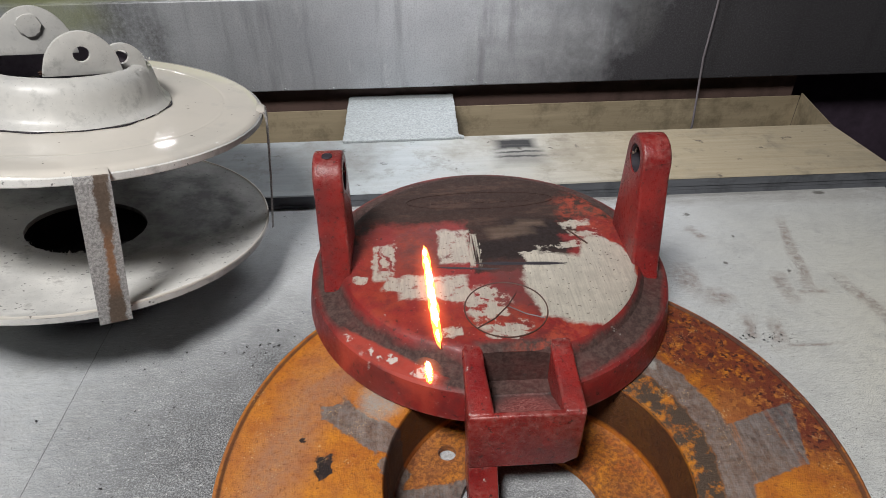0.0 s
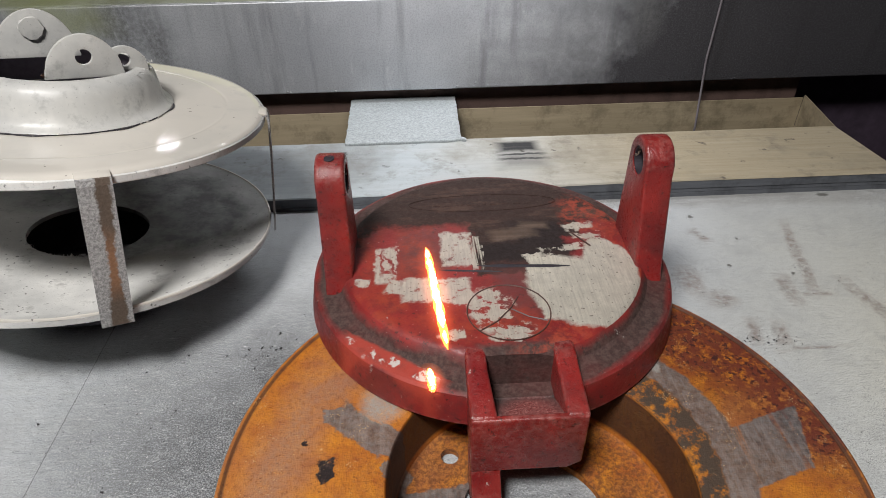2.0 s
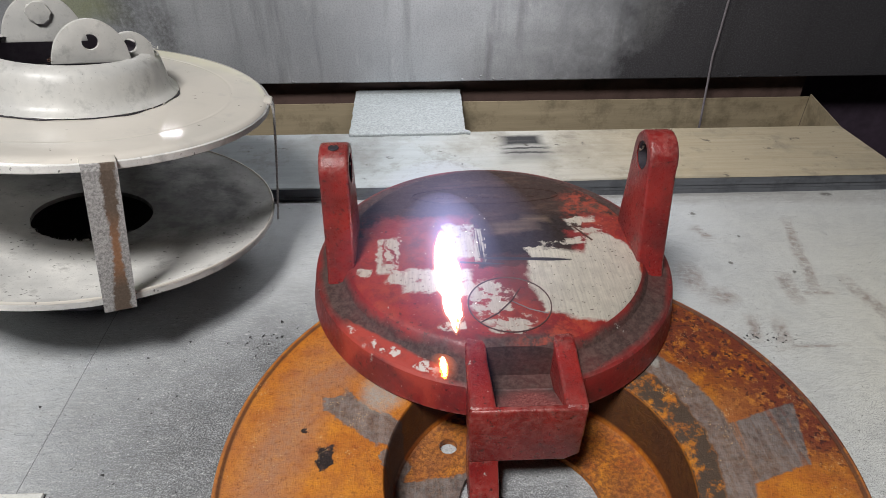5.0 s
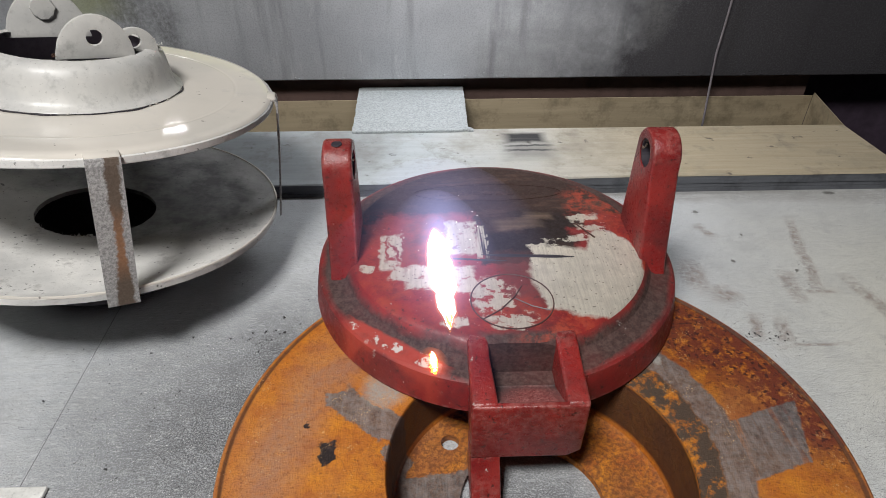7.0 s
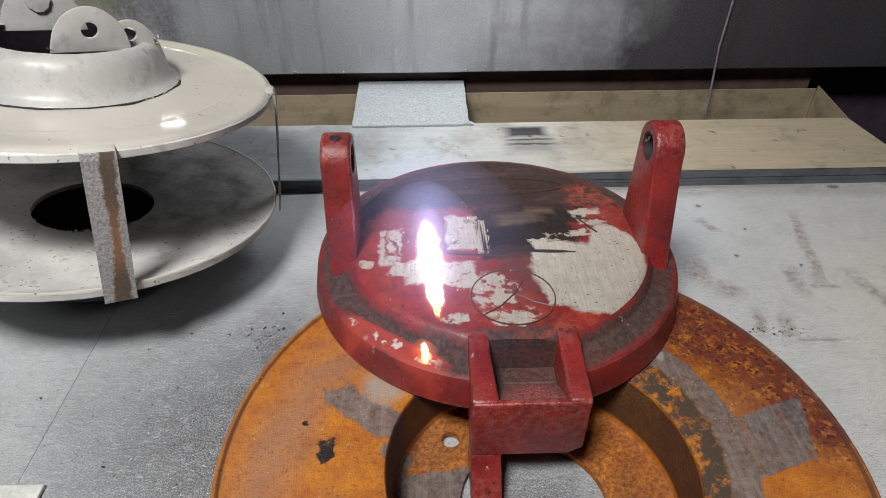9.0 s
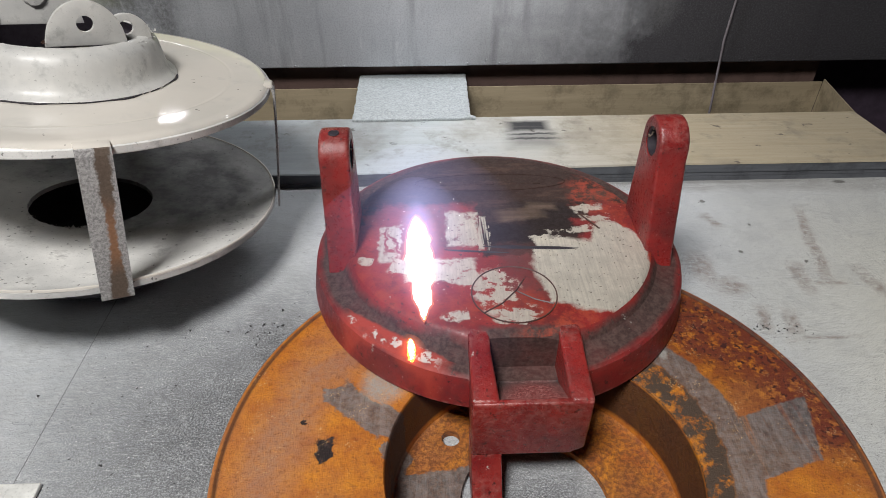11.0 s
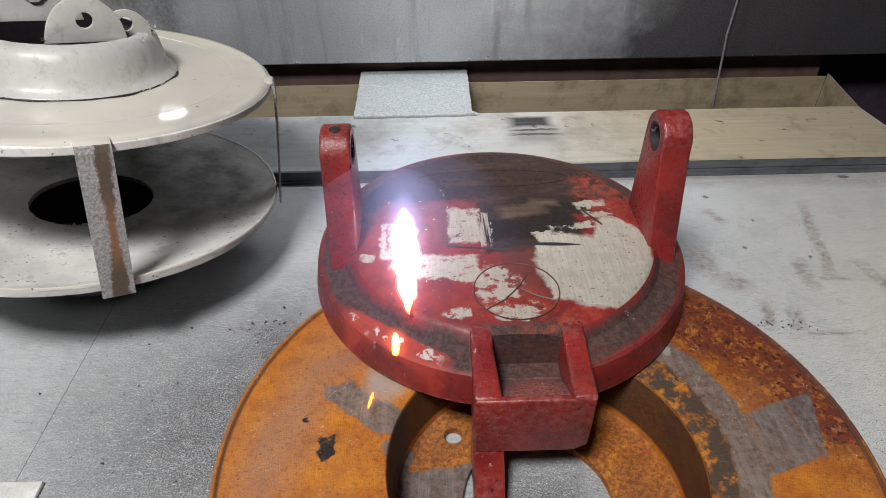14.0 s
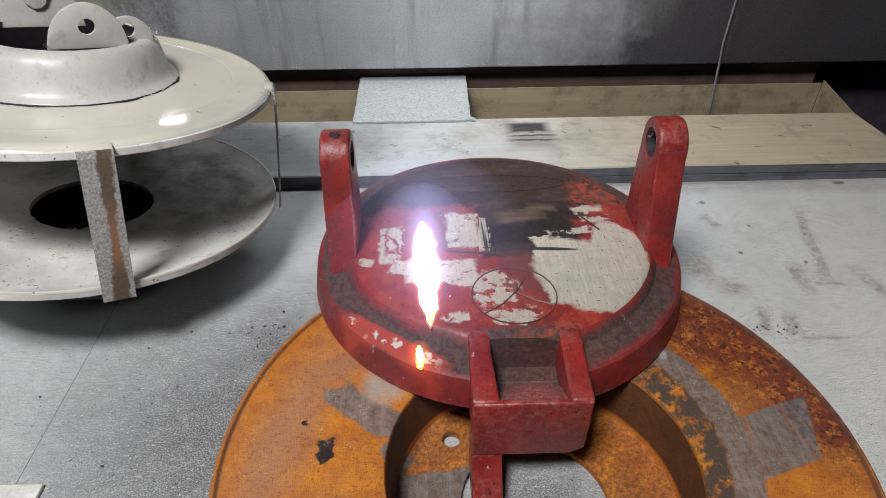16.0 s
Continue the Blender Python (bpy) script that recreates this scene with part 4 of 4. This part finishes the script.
part("crack", tube(crack, 0.0006, 6), INK, spool, "dark cracked joint round the collar")
# black cap added so that the hole in the lower disc stays dark
part("base_cap", lathe([(0, -0.0605), (0.067, -0.0605), (0.067, -0.0612), (0, -0.0612)], 48), INK, spool, "added black cap that gives the spool's hole its shade")
part("upper_rim", lathe([(0.1483, 0.1002), (0.1498, 0.0996), (0.1500, 0.0952), (0.1488, 0.0942), (0.1476, 0.0955)], 160, True, 0.0002, 8), DUSTY_SHADED, spool, "worn grey rim of the upper disc", smooth=40)
part("lip", lathe([(0.1508, 0.0020), (0.1516, 0.0032), (0.1526, 0.0030), (0.1530, 0.0016), (0.1520, 0.0012)], 160, True, 0.0003, 12), WHITE, spool, "bright worn lip of the lower disc", smooth=50)
# unseen support, coloured black for the shade below the hole
part("lower_collar", lathe([(0.052, -0.0128), (0.060, -0.0135), (0.068, -0.020), (0.072, -0.061), (0.068, -0.0615), (0.064, -0.020), (0.052, -0.016)], 96, True), INK, spool, "unseen collar under the lower disc, black for the shade inside", smooth=40)


def ear(azimuth, cx, cy, half, base, top, hole, name_label):
    out = [(half * 1.05, base), (half * 1.02, base + 0.004)]
    out += [(half * math.cos(a) * (1 - 0.06 * math.sin(a)), base + 0.004 + (top - base - 0.004) * math.sin(a)) for a in [radians(8 + 164 * k / 18) for k in range(19)]]
    out += [(-half * 1.02, base + 0.004), (-half * 1.05, base)]
    ob = part("ear", prism(out, "y", -0.0018, 0.0018, 0.0006), WORN, spool, name_label, smooth=40)
    ob.matrix_basis = Matrix.Translation((cx, cy, 0)) @ Matrix.Rotation(radians(azimuth - 90), 4, "Z")
    if hole:
        bpy.context.view_layer.update()
        cut(ob, [rod((0, -0.01, base + (top - base) * 0.48), (0, 0.01, base + (top - base) * 0.48), hole)])
    return ob


ear(-55, 0.0315, -0.0285, 0.0255, 0.1330, 0.1640, 0.0056, "white ear with a round hole")
ear(125, -0.0300, 0.0300, 0.0290, 0.1290, 0.1660, 0, "white ear with flaking paint")
ear(-52, 0.0475, 0.0000, 0.0170, 0.1320, 0.1515, 0.0052, "low white ear with a hole")
boss = part("boss", lathe([(0, 0.0012), (0.006, 0.0013), (0.0082, 0.0011), (0.0088, 0)], 20, jitter=0.0007, seed=5), WORN, spool, "flaked round boss", smooth=40)
boss.matrix_basis = Matrix.Translation((-0.0300, 0.0262, 0.1520)) @ Matrix.Rotation(radians(125 - 90), 4, "Z") @ Matrix.Rotation(radians(90), 4, "X")


def flakes(name, count, place, size, seed, label, material):
    """Small lifted flakes of paint; place gives each one's spot from two random numbers."""
    b, rnd = bmesh.new(), random.Random(seed)
    for _ in range(count):
        p = Vector(place(rnd.random(), rnd.random()))
        k = size * rnd.uniform(0.4, 1.3)
        vs = [b.verts.new(p + k * Vector((rnd.uniform(-1, 1), rnd.uniform(-1, 1), rnd.uniform(-0.6, 0.8)))) for _ in range(4)]
        for tri in ((0, 1, 2), (0, 1, 3), (0, 2, 3), (1, 2, 3)):
            b.faces.new([vs[i] for i in tri])
    return tagged(part(name, b, material, spool, label), kind="stuff")


def on_ring(r, z, a0, a1, wide):
    return lambda u, v: ((r + wide * (v - 0.5)) * math.cos(radians(a0 + (a1 - a0) * u)), (r + wide * (v - 0.5)) * math.sin(radians(a0 + (a1 - a0) * u)), z)


flakes("paint_flakes", 46, on_ring(0.0600, 0.1338, -15, 55, 0.008), 0.0016, 41, "white paint flakes lifting on the collar", WORN)
flakes("paint_flakes", 30, on_ring(0.0775, 0.1036, -125, -12, 0.003), 0.0012, 42, "white paint flakes along the cracked joint", WHITE)
flakes("ragged_edge", 60, on_ring(0.0480, -0.0095, -140, -60, 0.004), 0.0024, 43, "ragged flakes at the edge of the hole", DUSTY_SHADED)
flakes("rust_spot", 12, on_ring(0.0445, 0.1360, -79, -75, 0.003), 0.0018, 44, "brown rust at the foot of the ear", RUST_BROWN)


def strap(azimuth, width):
    b = bmesh.new()
    line = [(0.1490, 0.1005), (0.1508, 0.0990), (0.1520, 0.0950), (0.1538, 0.06), (0.1548, 0.03), (0.1552, 0.002), (0.1555, -0.008)]
    rows = []
    for r, z in line:
        rows.append([b.verts.new(p) for p in ((r, -width / 2, z), (r, width / 2, z), (r + 0.0016, width / 2, z + 0.0012), (r + 0.0016, -width / 2, z + 0.0012))])
    for p, q in zip(rows, rows[1:]):
        for k in range(4):
            b.faces.new((p[k], q[k], q[(k + 1) % 4], p[(k + 1) % 4]))
    b.faces.new(rows[0])
    b.faces.new(rows[-1])
    ob = part("strap", b, STRAP, spool, "grey steel strap streaked with rust")
    ob.matrix_basis = Matrix.Rotation(radians(azimuth), 4, "Z")
    tab = part("tab", prism([(0.132, 0.1030), (0.148, 0.1026), (0.1512, 0.1016), (0.1530, 0.0985), (0.1514, 0.0985), (0.1480, 0.1006), (0.132, 0.1010)], "y", -width / 2, width / 2, 0.0004), WHITE, spool, "white painted folded tab", smooth=40)
    tab.matrix_basis = Matrix.Rotation(radians(azimuth), 4, "Z")
    return ob


for a, w in ((-60.8, 0.0205), (10.5, 0.020), (100, 0.02), (-150, 0.02)):
    strap(a, w)

# ---- small things on the table ----
tagged(part("white_card", box(-0.45, -0.2815, -0.27, -0.1365, 0.0005, 0.0035, 0.0008), CARD), "white card lying flat on the table", "card")


def crumbs(name, spots, label):
    b = bmesh.new()
    rnd = random.Random(11)
    for cx, cy, z, sx, sy, count, size in spots:
        for _ in range(count):
            p = Vector((rnd.gauss(cx, sx), rnd.gauss(cy, sy), z))
            s = size * rnd.uniform(0.4, 1.5)
            vs = [b.verts.new(p + Vector((rnd.uniform(-s, s), rnd.uniform(-s, s), rnd.uniform(0, s)))) for _ in range(4)]
            for tri in ((0, 1, 2), (0, 1, 3), (0, 2, 3), (1, 2, 3)):
                b.faces.new([vs[k] for k in tri])
    return tagged(part(name, b, CHIP), label, "debris", kind="stuff")


crumbs("paint_crumbs", [(-0.17, -0.01, 0.0002, 0.012, 0.010, 45, 0.0013), (-0.20, -0.07, 0.0002, 0.05, 0.06, 150, 0.0008), (-0.30, -0.08, 0.0002, 0.08, 0.08, 60, 0.0006), (0.28, 0.03, 0.0002, 0.08, 0.08, 90, 0.0006), (0.215, -0.02, 0.0002, 0.012, 0.004, 40, 0.0012), (0.0, 0.05, 0.0002, 0.4, 0.2, 120, 0.0008), (0.02, -0.02, 0.0833, 0.05, 0.04, 60, 0.0004)], "dark paint crumbs and chips scattered about")
seam = tagged(part("seam", box(-0.30012, -0.29988, -0.6, 0.19, 0.0, 0.0002), SEAM), "thin dark joint line in the work surface", "joint", kind="structure")

# ---- laser line, plume and hot spot ----


def spindle(length, width, height, seed, rough=0.15, tip=0.8, lean=1.0):
    """A ragged flame body along y, rounded at the middle and pointed at both ends."""
    b = bmesh.new()
    rnd = random.Random(seed)
    rings, n, m = [], 22, 14
    for i in range(n + 1):
        s = i / n
        w = max(0.03, math.sin(math.pi * s ** lean) ** tip) * (1 + rnd.uniform(-rough, rough))
        dx = rnd.uniform(-rough, rough) * width * 0.25
        rings.append([b.verts.new((dx + width / 2 * w * math.cos(a), (s - 0.5) * length, height / 2 * w * (math.sin(a)))) for a in [2 * math.pi * k / m for k in range(m)]])
    for p, q in zip(rings, rings[1:]):
        for k in range(m):
            b.faces.new((p[k], p[(k + 1) % m], q[(k + 1) % m], q[k]))
    b.faces.new(rings[0])
    b.faces.new(rings[-1])
    return b


def dome(width, length, height):
    """A smooth open dome over an ellipse."""
    b = bmesh.new()
    rings = [[b.verts.new((0, 0, height))]]
    for i in range(1, 13):
        s = i / 12
        rings.append([b.verts.new((width / 2 * s * math.cos(a), length / 2 * s * math.sin(a), height * (1 - s * s))) for a in [2 * math.pi * k / 32 for k in range(32)]])
    for k in range(32):
        b.faces.new((rings[0][0], rings[1][k], rings[1][(k + 1) % 32]))
    for p, q in zip(rings[1:], rings[2:]):
        for k in range(32):
            b.faces.new((p[k], q[k], q[(k + 1) % 32], p[(k + 1) % 32]))
    return b


hot_line = tagged(part("laser_line", spindle(0.104, 0.0060, 0.004, 2, 0.22, 0.30), HOT, smooth=80), "orange glowing laser line on the metal", "laser line")
part("core", spindle(0.100, 0.0044, 0.0056, 3, 0.28, 0.30), ARC, hot_line, "white hot core", smooth=80)
part("glow", dome(0.024, 0.124, 0.0036), EMBER, hot_line, "soft red glow round the line", smooth=80)
plume = tagged(part("laser_plume", spindle(0.106, 0.0165, 0.013, 4, 0.17, 0.62, 1.12), ARC, smooth=80), "dazzling white plasma plume over the laser line", "plasma plume")
part("fringe", spindle(0.111, 0.0190, 0.0138, 4, 0.17, 0.6, 1.12), FRINGE, plume, "orange fringe of the plume", smooth=80)
for mat, w, l, h in HALO:
    part("glow", dome(w, l, h), mat, plume, "glowing dome standing in for the plume's violet glare", smooth=80).location.z = 0.0065
sparks, rnd = bmesh.new(), random.Random(21)
for _ in range(16):
    p = Vector((rnd.gauss(0.01, 0.02), rnd.gauss(0.0, 0.03), rnd.uniform(0.0, 0.035)))
    s = rnd.uniform(0.00015, 0.0003)
    vs = [sparks.verts.new(p + s * Vector(q)) for q in ((1, 0, 0), (-1, 0.6, 0), (-0.5, -1, 0.2), (0, 0, 1.4))]
    for tri in ((0, 1, 2), (0, 1, 3), (1, 2, 3), (2, 0, 3)):
        sparks.faces.new([vs[k] for k in tri])
tagged(part("sparks", sparks, ARC, plume, "tiny white sparks"), kind="stuff")
spot = tagged(part("hot_spot", spindle(0.018, 0.0052, 0.006, 9, 0.2, 0.4), HOT, smooth=80), "orange glowing spot on the casting's ledge", "hot spot")
part("core", spindle(0.017, 0.0042, 0.0070, 10, 0.10, 0.4), ARC, spot, "white hot core", smooth=80)
part("glow", dome(0.020, 0.034, 0.0040), EMBER_SPOT, spot, "soft red glow round the spot", smooth=80)


glint = tagged(part("plate_glint", spindle(0.012, 0.0018, 0.0012, 14, 0.3, 0.5), HOT, smooth=80), "faint orange laser trace on the rusty plate", "laser trace")


def motions():
    """Seconds, middle of the line, its turn, the spot on the ledge, and how far the plume stands out."""
    rows = [
        (0, -0.0430, -0.0475, 3.5, -0.0470, -0.1060, 0),
        (0.5, -0.0435, -0.0495, 3.0, -0.0480, -0.1080, 0),
        (1, -0.0435, -0.0445, 2.8, -0.0480, -0.1070, 0.75),
        (1.5, -0.0425, -0.0475, 4.2, -0.0480, -0.1080, 0),
        (2, -0.0415, -0.0465, 5.3, -0.0470, -0.1100, 0.05),
        (2.5, -0.0375, -0.0480, 4.0, -0.0430, -0.1100, 0.25),
        (3, -0.0375, -0.0420, 2.7, -0.0440, -0.1100, 0.4),
        (3.5, -0.0365, -0.0435, 2.6, -0.0410, -0.1080, 0.55),
        (4, -0.0335, -0.0385, 2.3, -0.0390, -0.1080, 0.75),
        (6.5, -0.0380, -0.0400, 4.2, -0.0450, -0.1080, 0.7),
        (7, -0.0400, -0.0390, 4.1, -0.0470, -0.1070, 0.7),
        (7.5, -0.0400, -0.0400, 4.2, -0.0440, -0.1070, 0.5),
        (8, -0.0420, -0.0405, 4.3, -0.0470, -0.1070, 0.2),
        (8.5, -0.0440, -0.0400, 4.3, -0.0490, -0.1050, 0.5),
        (9, -0.0470, -0.0330, 4.1, -0.0520, -0.1020, 0.65),
        (11.5, -0.0560, -0.0365, 2.2, -0.0620, -0.1010, 0.85),
        (12, -0.0610, -0.0345, -0.0, -0.0670, -0.1000, 0.95),
        (12.5, -0.0730, -0.0285, 2.2, -0.0780, -0.0920, 1),
        (13, -0.0750, -0.0270, 2.2, -0.0820, -0.0890, 1.05),
        (13.5, -0.0750, -0.0265, 2.2, -0.0810, -0.0900, 1.05),
        (14, -0.0645, -0.0345, 2.8, -0.0700, -0.0980, 1),
        (14.5, -0.0610, -0.0370, 1.1, -0.0680, -0.0990, 0.9),
        (15, -0.0585, -0.0390, 1.7, -0.0650, -0.0980, 0.65),
        (15.5, -0.0530, -0.0360, 1.1, -0.0590, -0.1030, 0.65),
        (16, -0.0505, -0.0400, 2.8, -0.0550, -0.1060, 0.7),
    ]
    walk(hot_line, [(t, pose(x, y, 0.0835, 0, 0, a)) for t, x, y, a, sx, sy, up in rows])
    walk(plume, [(t, pose(x, y + 0.001, 0.0735 + 0.013 * up - 1.2 * max(0, 0.38 - up), 0, 0, a)) for t, x, y, a, sx, sy, up in rows])
    glints = [(0, -0.075, -0.128, 0.030), (11.5, -0.085, -0.118, 0.030), (12, -0.088, -0.116, 0.0475), (12.5, -0.091, -0.114, 0.0475), (13, -0.095, -0.119, 0.0475), (13.5, -0.095, -0.120, 0.0475), (14, -0.085, -0.119, 0.0475), (14.5, -0.086, -0.123, 0.0475), (15, -0.077, -0.124, 0.0475), (15.5, -0.074, -0.129, 0.0475), (16, -0.071, -0.131, 0.044)]
    walk(glint, [(t, pose(x, y, z, 0, 0, -12)) for t, x, y, z in glints])
    walk(spot, [(t, pose(sx, sy, 0.0712, 0, 0, a)) for t, x, y, a, sx, sy, up in rows])


motions()
